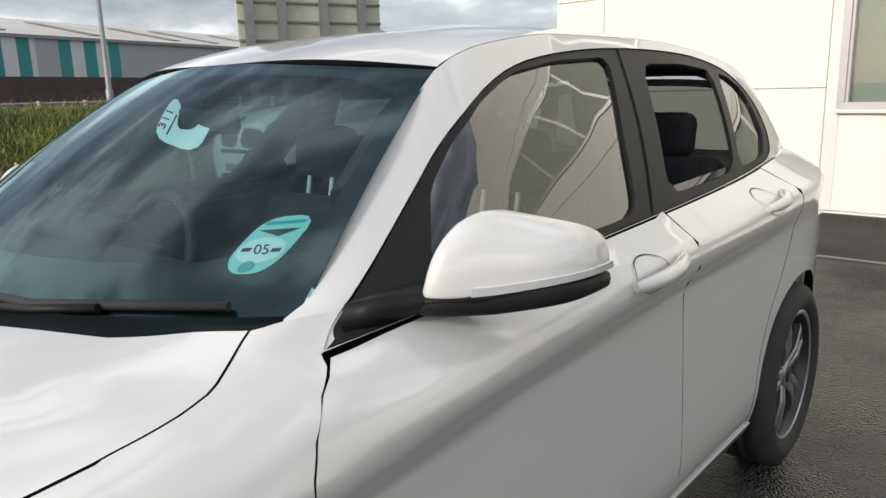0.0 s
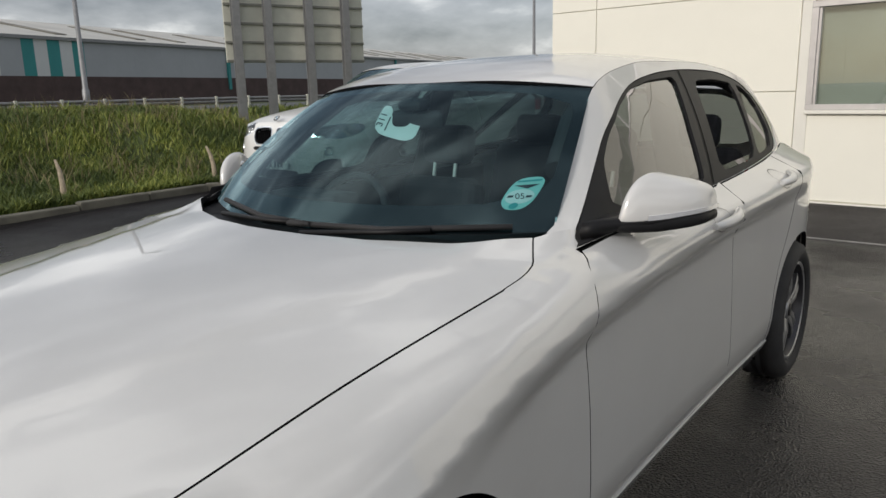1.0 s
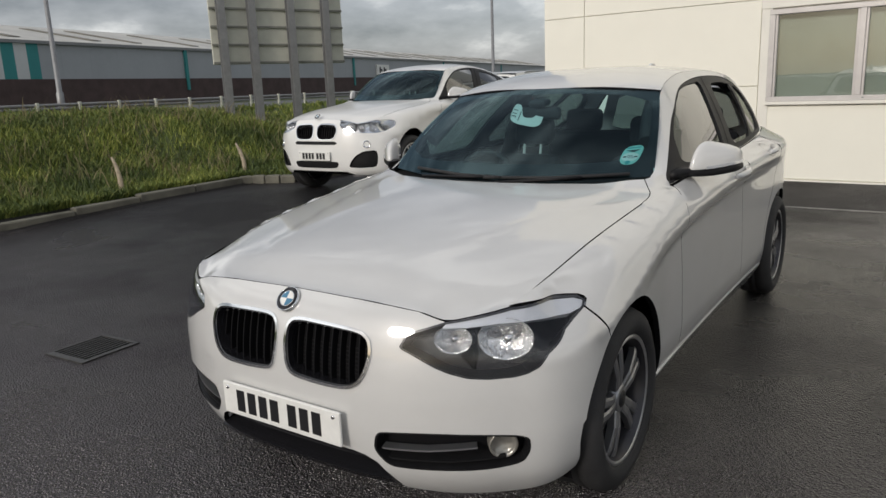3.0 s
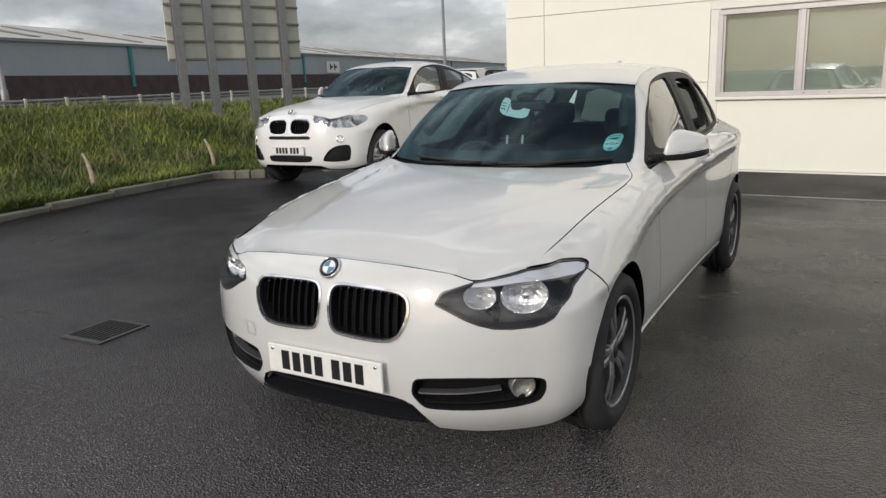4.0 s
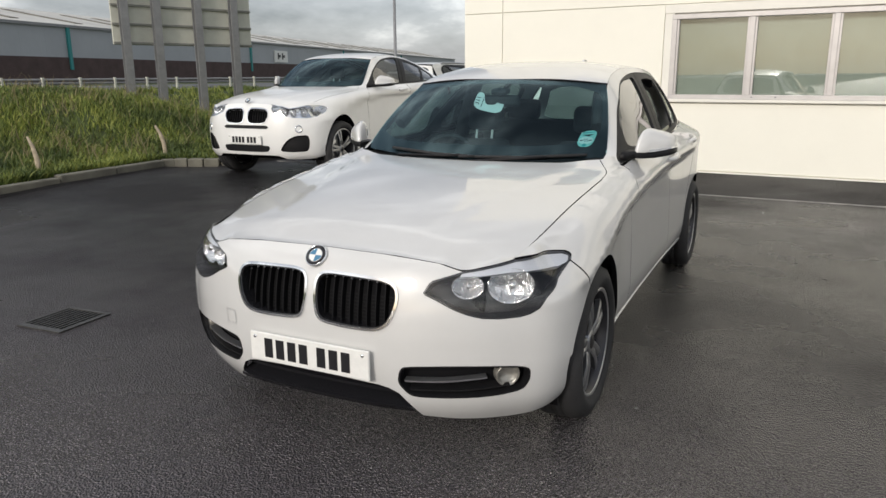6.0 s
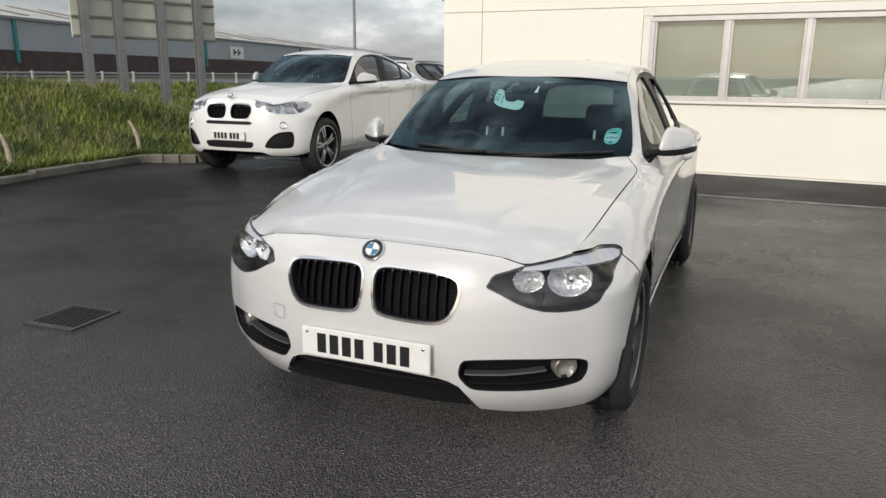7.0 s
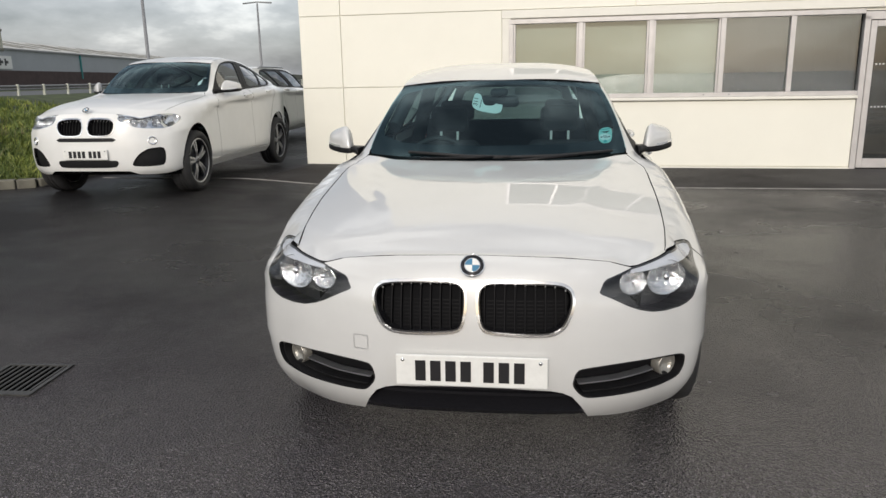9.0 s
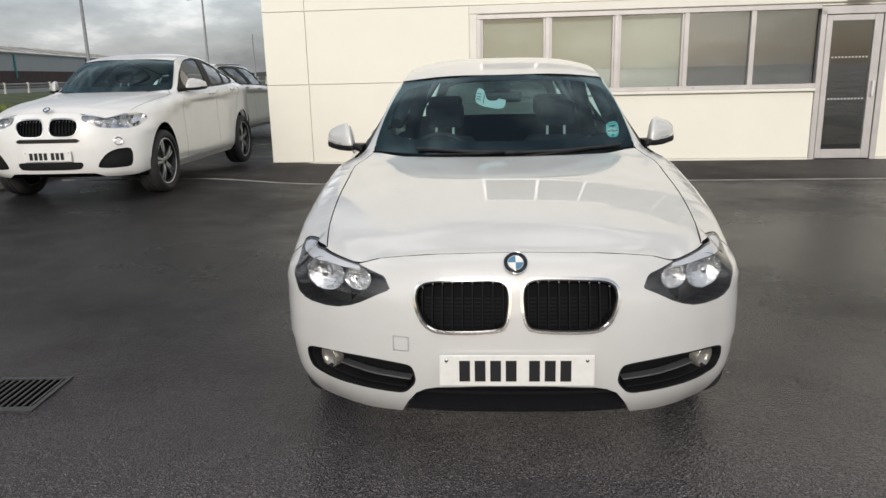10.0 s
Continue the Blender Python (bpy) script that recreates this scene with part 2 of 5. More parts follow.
def sheet(name, surface, outline, holes=(), step=0.04, edge=None, thick=0.012, out=None, lift=0.0, mirror=False, warp=None, dark_rim=False):
    """A shell cut from a smooth surface (u, v) -> place by an outline with holes. Its rims turn inwards by thick."""
    edge = edge or step
    loops = [dense(list(outline), edge)] + [dense(list(h), edge) for h in holes]
    us, vs = [p[0] for p in loops[0]], [p[1] for p in loops[0]]
    pts, edges = [], []
    for l in loops:
        k = len(pts)
        pts += l
        edges += [(k + i, k + (i + 1) % len(l)) for i in range(len(l))]
    tight = [shrink(loops[0], step * 0.45)] + [shrink(l, -step * 0.45) for l in loops[1:]]
    nu, nv = int((max(us) - min(us)) / step) + 1, int((max(vs) - min(vs)) / step) + 1
    for i in range(nu + 1):
        for j in range(nv + 1):
            q = (min(us) + (i + 0.5 * (j % 2)) * step, min(vs) + j * step)
            if inside(q, tight[0]) and not any(inside(q, h) for h in tight[1:]):
                pts.append(q)
    v2, _, f2, *_ = delaunay_2d_cdt([Vector(p) for p in pts], edges, [], 0, 1e-6)
    v2 = [tuple(v) for v in v2]
    tris = []
    for f in f2:
        c = (sum(v2[i][0] for i in f) / len(f), sum(v2[i][1] for i in f) / len(f))
        if inside(c, loops[0]) and not any(inside(c, h) for h in loops[1:]):
            tris.append(list(f))
    warp = warp or (lambda p: p)

    def at(u, v):
        p = surface(u, v)
        return Vector(warp((-p[0], p[1], p[2]) if mirror else p))
    e = 0.003
    places, normals = [], []
    for u, v in v2:
        n = (at(u + e, v) - at(u - e, v)).cross(at(u, v + e) - at(u, v - e)).normalized()
        if out and n.dot(Vector((-out[0], out[1], out[2])) if mirror else Vector(out)) < 0:
            n = -n
        normals.append(n)
        places.append(at(u, v) + n * lift)
    for f in tris:
        a, b, c = (places[i] for i in f[:3])
        if (b - a).cross(c - a).dot(normals[f[0]]) < 0:
            f.reverse()
    used = sorted({i for f in tris for i in f})
    remap = {old: k for k, old in enumerate(used)}
    tris = [[remap[i] for i in f] for f in tris]
    places, normals = [places[i] for i in used], [normals[i] for i in used]
    if thick:
        count = {}
        for f in tris:
            for a, b in zip(f, f[1:] + f[:1]):
                count[(a, b)] = True
        rim = [(a, b) for a, b in count if (b, a) not in count]
        for a, b in rim:
            k = len(places)
            flow = (places[b] - places[a]).normalized()
            side = flow.cross(normals[a])
            for i, d in ((a, 0), (b, 0), (b, thick), (a, thick)):
                places.append(places[i] - normals[i] * d)
                normals.append(side)
            tris.append([k + 1, k, k + 3, k + 2])
    me = bpy.data.meshes.new(name)
    me.from_pydata([tuple(p) for p in places], [], tris)
    me.polygons.foreach_set("use_smooth", [True] * len(me.polygons))
    if dark_rim:
        me.polygons.foreach_set("material_index", [0 if len(f) == 3 else 1 for f in tris])
    me.update()
    me.normals_split_custom_set_from_vertices([tuple(n) for n in normals])
    return me


def words(text, size, mat, name="lettering", depth=0.0008):
    """Letters in the built-in font, as a mesh centred on its place in x and z, facing -y."""
    c = bpy.data.curves.new(name, "FONT")
    c.body, c.size, c.extrude, c.align_x, c.align_y = text, size, depth, "CENTER", "CENTER"
    tmp = new(name, c)
    me = bpy.data.meshes.new_from_object(tmp.evaluated_get(bpy.context.evaluated_depsgraph_get()))
    bpy.data.objects.remove(tmp)
    bpy.data.curves.remove(c)
    me.transform(Matrix.Rotation(math.pi / 2, 4, "X"))
    me.materials.clear()
    me.materials.append(mat)
    return me


# ---- car body surfaces: x to the car's left, y to its rear, z up; the number plate's face is at y = 0 ----
def spline(*pts):
    """Smooth curve through (t, value) points that never overshoots."""
    t, v, n = [p[0] for p in pts], [p[1] for p in pts], len(pts)
    d = [(v[i + 1] - v[i]) / (t[i + 1] - t[i]) for i in range(n - 1)]
    m = [d[0]] + [0 if d[i - 1] * d[i] <= 0 else 2 * d[i - 1] * d[i] / (d[i - 1] + d[i]) for i in range(1, n - 1)] + [d[-1]]

    def f(q):
        if q <= t[0]:
            return v[0] + m[0] * (q - t[0])
        if q >= t[-1]:
            return v[-1] + m[-1] * (q - t[-1])
        i = 0
        while q > t[i + 1]:
            i += 1
        h = t[i + 1] - t[i]
        u = (q - t[i]) / h
        return v[i] * (1 + 2 * u) * (1 - u) ** 2 + h * m[i] * u * (1 - u) ** 2 + v[i + 1] * u * u * (3 - 2 * u) + h * m[i + 1] * u * u * (u - 1)
    return f


def span(a, b, n):
    return [a + (b - a) * k / n for k in range(n + 1)]


def smooth(a, b, q):
    u = min(1, max(0, (q - a) / (b - a)))
    return u * u * (3 - 2 * u)


HUB_F, HUB_R, HUB_Z, ARCH = 0.775, 3.465, 0.317, 0.362
BELT_X = spline((.2, .66), (.5, .702), (.8, .720), (1.2, .736), (1.5, .755), (2.0, .785), (2.6, .782), (3.0, .768), (3.6, .715), (4.2, .60))
BELT_Z = spline((.2, .745), (.4, .785), (.8, .862), (1.2, .912), (1.5, .950), (1.8, .968), (2.2, .985), (2.6, .998), (3.2, 1.015), (3.6, 1.03), (4.2, 1.04))
SHOULDER_Z = spline((.3, .60), (.5, .625), (.8, .71), (1.1, .792), (1.5, .845), (1.85, .868), (2.25, .886), (2.9, .903), (3.6, .922), (4.2, .925))
WIDE = spline((.2, .79), (.35, .838), (.5, .872), (.775, .885), (1.2, .876), (2.0, .874), (3.0, .882), (3.465, .889), (3.9, .825), (4.2, .72))
DEEP = spline((.5, 0), (.8, .004), (1.0, .012), (1.3, .028), (1.8, .036), (2.5, .038), (3.0, .030), (3.5, .010), (4.2, 0))
SECTIONS = {}


def side_x(y, z):
    k = round(y, 4)
    if k not in SECTIONS:
        zs, zb, w, d, xb = SHOULDER_Z(k), BELT_Z(k), WIDE(k), DEEP(k), BELT_X(k)
        r = smooth(.35, .75, k) * (1 - smooth(1.4, 1.75, k))
        SECTIONS[k] = spline((.12, w - .13), (.20, w - .06 - d * .8), (.27, w - .026 - d * .6), (.33, w - .014 - d * .45), (.39, w - .008 - d * .45), (zs - .24, w - d * .86), (zs - .080, w - d * 1.04), (zs - .012, w - .002), (zs + .008, w), (zs + .04, w - .012), *[(zs + .04 + (zb - zs - .04) * u, xb + (w - .012 - xb) * (1 - u + r * .78 * (math.sqrt(1 - u * u) - 1 + u))) for u in (.35, .62, .82, .94)], (zb, xb), (zb + .05, xb - .09 - .1 * r))
    return SECTIONS[k](z)


def side(y, z):
    return (side_x(y, z), y, z)


GUT_X = spline((1.45, .705), (1.56, .676), (1.75, .620), (2.0, .562), (2.3, .532), (2.6, .515), (3.0, .508), (3.5, .495), (3.9, .475), (4.1, .46))
GUT_Z = spline((1.45, .945), (1.56, .993), (1.75, 1.143), (1.9, 1.258), (2.03, 1.342), (2.2, 1.384), (2.5, 1.415), (3.0, 1.421), (3.5, 1.396), (3.9, 1.348), (4.1, 1.31))


def upper(y, z):
    zb, zg, xb, xg = BELT_Z(y), GUT_Z(y), BELT_X(y), GUT_X(y)
    u = (z - zb) / max(.02, zg - zb)
    return (xb + (xg - xb) * (.74 * u + .26 * u * abs(u)), y, z)


CROWN_Z = spline((1.88, 1.350), (1.95, 1.372), (2.05, 1.398), (2.2, 1.430), (2.5, 1.460), (2.75, 1.465), (3.0, 1.461), (3.5, 1.427), (4.0, 1.350))


def roof_at(u, y):
    return (u * GUT_X(y), y, GUT_Z(y) + (CROWN_Z(y) - GUT_Z(y)) * (1 - abs(u) ** 3.3))


def screen_at(u, v):
    b = Vector((.680 * u, 1.30 + .26 * u * u, .975 + .010 * u * u))
    t = Vector((.556 * u, 1.90 + .105 * u * u, 1.359 - .028 * u * u))
    k = 4 * v * (1 - v)
    p = b.lerp(t, v)
    return (p.x + .012 * u * k, p.y - .012 * k, p.z + .016 * k)


PLAN_Y = spline((0, .012), (.2, .016), (.35, .034), (.47, .068), (.58, .118), (.68, .185), (.765, .27), (.83, .37), (.872, .50), (.888, .64))
RUN = [(0.0, 0.0, PLAN_Y(0))]
for k in range(1, 401):
    x = .888 * (1 - (1 - k / 400) ** 2)
    RUN.append((RUN[-1][0] + math.dist((x, PLAN_Y(x)), RUN[-1][1:]), x, PLAN_Y(x)))
PX, PY = spline(*[(r[0], r[1]) for r in RUN[::20]]), spline(*[(r[0], r[2]) for r in RUN[::20]])
RUN_X, RUN_Y = spline(*[(r[1], r[0]) for r in RUN[::20]]), spline(*[(r[2] + k * 1e-7, r[0]) for k, r in enumerate(RUN[::20])])
NOSE_IN = spline((.13, .12), (.17, .085), (.22, .045), (.27, .020), (.33, .007), (.42, 0), (.50, 0), (.56, .004), (.62, .013), (.68, .028), (.72, .044), (.75, .062), (.785, .098), (.83, .16))


def nose(s, z):
    a = max(abs(s), 1e-5)
    x, y = PX(a), PY(a)
    tx, ty = (1, 0) if a < .006 else (PX(a + .004) - PX(a - .004), PY(a + .004) - PY(a - .004))
    l = math.hypot(tx, ty)
    w = smooth(.20, .44, y)
    d = NOSE_IN(z) * (1 - w) + w * (x - side_x(y, z))
    return (math.copysign(x - ty / l * d, s), y + tx / l * d, z)


def front(points):
    """Points (x, z) of the front view as (run along the nose, z)."""
    out = []
    for x, z in points:
        a, b = 0.0, RUN[-1][0]
        for _ in range(18):
            m = (a + b) / 2
            a, b = (m, b) if nose(m, z)[0] < abs(x) else (a, m)
        out.append((math.copysign((a + b) / 2, x) if x else 0.0, z))
    return out


def other(points):
    return [(-u, v) for u, v in reversed(points)]


NOSE_TOP = spline((0, .781), (.26, .776), (.46, .757), (.545, .736), (.60, .745), (.69, .763), (.80, .775))
HOOD_MID = spline((.10, .785), (.2, .822), (.4, .866), (.8, .922), (1.2, .962), (1.45, .982))


EDGE_S = [(0.0, NOSE_TOP(0))] + front([(x, NOSE_TOP(x)) for x in span(.06, .72, 11)])
EDGE_Y = spline(*[(x, nose(s, z)[1]) for x, (s, z) in zip([0.0] + span(.06, .72, 11), EDGE_S)])


def hood(x, y):
    a = abs(x)
    bx, bz = BELT_X(y), BELT_Z(y)
    z = bz + (HOOD_MID(y) - bz) * (1 - min(1.05, a / bx) ** 2.5)
    z += .007 * smooth(-.035, .035, .27 + .25 * y - a) * smooth(.12, .5, y)
    w = 1 - (1 - min(1, max(0, (y - EDGE_Y(min(a, .72))) / .16))) ** 2
    z += .036 * smooth(1.34, 1.60, y) * smooth(0, .078, bx - a) * smooth(.40, .64, a)
    return (x, y, NOSE_TOP(a) * (1 - w) + z * w)


# where the bonnet's shut line leaves the belt and runs to the windscreen
SHUT = [(.7360, 1.25), (.7369, 1.29), (.7364, 1.31), (.7345, 1.335), (.7305, 1.355), (.7245, 1.379), (.7155, 1.398), (.705, 1.415), (.688, 1.444), (.675, 1.466), (.666, 1.483)]


def flank(y, w):
    """The wing's side up to the belt and its top inwards of it."""
    d = w - BELT_Z(y)
    if d <= 0 or y < 1.2:
        x = side_x(y, w)
        if .29 < y < .60:
            # along the lamp the wing follows the nose
            a, b = 0.0, RUN[-1][0]
            for _ in range(16):
                m = (a + b) / 2
                a, b = (m, b) if nose(m, w)[1] < y else (a, m)
            x += (nose(a, w)[0] - x) * smooth(.29, .33, y) * (1 - smooth(.54, .60, y)) * (1 - smooth(-.03, -.004, d))
        return (x, y, w)
    x = BELT_X(y) - d
    return (x, y, hood(x, y)[2])


def arc(yc, r, a0, a1, n=22):
    """Points of a wheel arch in the side view, angles from the front over the top."""
    return [(yc - r * math.cos(radians(a0 + (a1 - a0) * k / n)), HUB_Z + r * math.sin(radians(a0 + (a1 - a0) * k / n))) for k in range(n + 1)]


LAMP_LOW = [(.453, .705), (.442, .695), (.428, .664), (.436, .656), (.471, .640), (.531, .608), (.568, .592), (.615, .578), (.665, .573), (.722, .574), (.752, .582), (.777, .598), (.793, .632), (.804, .680), (.812, .718)]
LAMP_TOP = [(.806, .735), (.782, .751), (.735, .759), (.682, .761), (.60, .743), (.538, .733)]
KIDNEY = [(.019, .68), (.048, .708), (.18, .706), (.300, .700), (.337, .678), (.346, .637), (.334, .588), (.310, .545), (.268, .523), (.15, .522), (.050, .530), (.027, .556), (.017, .62)]
INTAKE = [(.756, .394), (.757, .345), (.735, .302), (.647, .287), (.41, .284), (.378, .294), (.343, .338), (.352, .385), (.37, .404), (.525, .413), (.66, .408)]
TRIM_LINE = [(1.535, .9545), (1.64, 1.008), (1.752, 1.083), (1.966, 1.232), (2.164, 1.322), (2.376, 1.365), (2.755, 1.393), (3.236, 1.390), (3.48, 1.368), (3.68, 1.330), (3.80, 1.265), (3.82, 1.19), (3.75, 1.10), (3.60, 1.036), (3.3, 1.0235), (3.0, 1.0125), (2.6, 1.0005), (2.2, .9875), (1.8, .9705), (1.6, .9585)]
GLASS_F = [(1.775, 1.020), (1.853, 1.130), (1.952, 1.202), (2.074, 1.270), (2.224, 1.325), (2.418, 1.352), (2.70, 1.366), (2.534, 1.175), (2.432, 1.012), (2.1, 1.004)]
GLASS_R = [(2.615, 1.028), (2.875, 1.350), (3.167, 1.355), (3.45, 1.338), (3.15, 1.036)]
GLASS_Q = [(3.20, 1.040), (3.52, 1.330), (3.62, 1.316), (3.72, 1.278), (3.745, 1.22), (3.68, 1.12), (3.53, 1.050)]

KIDNEY, INTAKE = rounded(KIDNEY, .22, 2), rounded(INTAKE, .2, 2)
TRIM_LINE = TRIM_LINE[:1] + rounded(TRIM_LINE, .25, 2)[2:-2]
GLASS_F, GLASS_R, GLASS_Q = (rounded(g, .12, 2) for g in (GLASS_F, GLASS_R, GLASS_Q))


def wheel(parent, x, y, radius, rim_r, facing, spoke_mat, width=.215):
    """A wheel whose outer face looks along x by facing; tyre, rim, spokes, cap and brake disc."""
    flip = Matrix.Diagonal((facing, 1, 1, 1))
    hub = new("wheel", None)
    hub.parent, hub.location = parent, (x, y, radius)

    def add(name, bm, mat, label=""):
        bmesh.ops.transform(bm, matrix=flip, verts=bm.verts)
        return part(name, bm, mat, hub, label)
    w, r, q = width / 2, radius, rim_r
    tyre = turned([(-w * .7, q), (-w, q + .02), (-w * 1.02, r - .05), (-w * .86, r - .012), (-w * .6, r), (-.02, r), (-.018, r - .006), (-.008, r - .006), (-.006, r), (.02, r), (.022, r - .006), (.032, r - .006), (.034, r), (w * .6, r), (w * .86, r - .012), (w * 1.02, r - .05), (w * 1.0, q + .025), (w * .86, q + .004), (w * .7, q)], 56)
    add("tyre", tyre, RUBBER, "worn black rubber tyre")
    add("rim", turned([(-w * .75, q - .015), (-w * .7, q), (w * .74, q + .002), (w * .86, q + .004), (w * .88, q - .006), (w * .84, q - .012)], 56), SATIN, "bright machined rim edge")
    # shade behind the spokes put into the colour: dark barrel, black closing disc
    add("rim_barrel", turned([(w * .84, q - .011), (w * .70, q - .020), (w * .4, q - .026), (-w * .7, q - .03)], 56), RIM_DARK)
    add("brake_disc", turned([(-.03, .04), (-.03, q * .74), (-.008, q * .74), (-.008, .04)], 40), SATIN)
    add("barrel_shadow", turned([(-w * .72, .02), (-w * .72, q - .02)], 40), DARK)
    for k in range(5):
        for sgn in (-1, 1):
            bm = bmesh.new()
            rows = []
            for rr, off, wd, dep, xo in ((.035, .010, .013, .03, w * .62), (q * .45, .017, .012, .026, w * .72), (q * .80, .028, .013, .022, w * .68), (q - .012, .037, .018, .022, w * .60)):
                rows.append([bm.verts.new((xo + dx, sgn * (off + dy * 1.35), rr)) for dx, dy in ((0, -wd), (.004, -wd * .5), (.004, wd * .5), (0, wd), (-dep, wd * .8), (-dep, -wd * .8))])
            for a, b in zip(rows, rows[1:]):
                for i in range(6):
                    bm.faces.new((a[i - 1], a[i], b[i], b[i - 1]))
            bm.faces.new(rows[0])
            bm.faces.new(rows[-1][::-1])
            bmesh.ops.transform(bm, matrix=Matrix.Rotation(radians(72 * k + 12), 4, "X"), verts=bm.verts)
            add("spoke", bm, spoke_mat)
    add("hub_cap", turned([(w * .45, .052), (w * .66, .050), (w * .72, .036), (w * .73, .0001)], 30), spoke_mat)
    add("hub_badge", turned([(w * .725, .030), (w * .75, .028), (w * .75, .0001)], 24), PLATE_INK, "round black wheel badge")
    return hub


def seat(parent, x, y, fit=lambda p: p):
    """A front seat with its head restraint."""
    s = new("seat", None)
    s.parent, s.location = parent, fit((x, y, .22))
    part("cushion", box(-.24, -.25, 0, .24, .28, .22, .06, 3), CLOTH, s)
    b = box(-.23, -.06, 0, .23, .07, .62, .055, 3)
    for v in b.verts:
        v.co.x *= 1 - .28 * max(0, v.co.z - .2)
    bmesh.ops.transform(b, matrix=pose(0, .27, .15, -14), verts=b.verts)
    part("backrest", b, CLOTH, s)
    h = box(-.125, -.05, .0, .125, .05, .17, .045, 3)
    bmesh.ops.transform(h, matrix=pose(0, .46, .80, -8), verts=h.verts)
    part("head_restraint", h, CLOTH, s)
    # the shine of the steel is put into the colour as plain white
    for dx in (-.055, .055):
        part("restraint_post", tube([(dx, .425, .72), (dx, .45, .84)], .0085, 8), PLATE, s, "steel restraint post, its shine painted white")
    return s


def plate_with_bars(parent, y, z, name="number_plate", tilt=0.0, wide=.52):
    """A white number plate; its characters are plain bars."""
    p = part(name, box(-wide / 2, 0, -.0555, wide / 2, .011, .0555, .003, 1), PLATE, parent, "white number plate with plain dark bars")
    p.matrix_basis = pose(0, y, z, tilt)
    for k in range(7):
        x = (-.174 + k * .052 + (.026 if k > 3 else 0)) * wide / .52
        part("plate_bar", box(x - .018, -.002, -.037, x + .018, .003, .037), PLATE_INK, p)
    for x in (-.235, .235):
        b = part("plate_screw", turned([(-.003, .0001), (-.003, .006), (0, .007)], 12, "Y"), CHROME, p)
        b.location = (x * wide / .52, 0, .038)
    return p


def roundel(parent, m, r):
    """A round badge of plain shapes: dark ring, chrome edges, two blue and two white quarters."""
    e = part("badge", turned([(.004, r), (-.002, r), (-.004, r * .93), (-.004, .0001)], 40, "Y"), GLOSS_BLACK, parent, "round badge of blue and white quarters")
    e.matrix_basis = m
    part("badge_rim", turned([(.003, r * 1.04), (-.004, r * 1.03), (-.005, r * .98), (-.004, r * .96)], 40, "Y"), CHROME, e)
    part("badge_ring", turned([(-.0042, r * .66), (-.0055, r * .65), (-.0055, r * .60), (-.0042, r * .59)], 40, "Y"), CHROME, e)
    for k in range(4):
        q = [(0, 0)] + [(r * .59 * math.cos(radians(90 * k + 9 * i)), r * .59 * math.sin(radians(90 * k + 9 * i))) for i in range(11)]
        ob = part("badge_quarter", prism(q, .002), BLUE if k % 2 else PLATE, e)
        ob.location = (0, -.0062, 0)
    return e


def facing_pose(s, z, lift=0.0):
    """The pose on the nose at a point, its -y axis looking out of the surface."""
    p, a, b = Vector(nose(s, z)), Vector(nose(s + .01, z)), Vector(nose(s, z + .01))
    n = (a - p).cross(b - p).normalized()
    if n.y > 0:
        n = -n
    q = n.to_track_quat("-Y", "Z")
    return Matrix.Translation(p + n * lift) @ q.to_matrix().to_4x4()


CREST = [(0, .781), (.13, .779), (.26, .776), (.38, .767), (.46, .757), (.54, .733)]


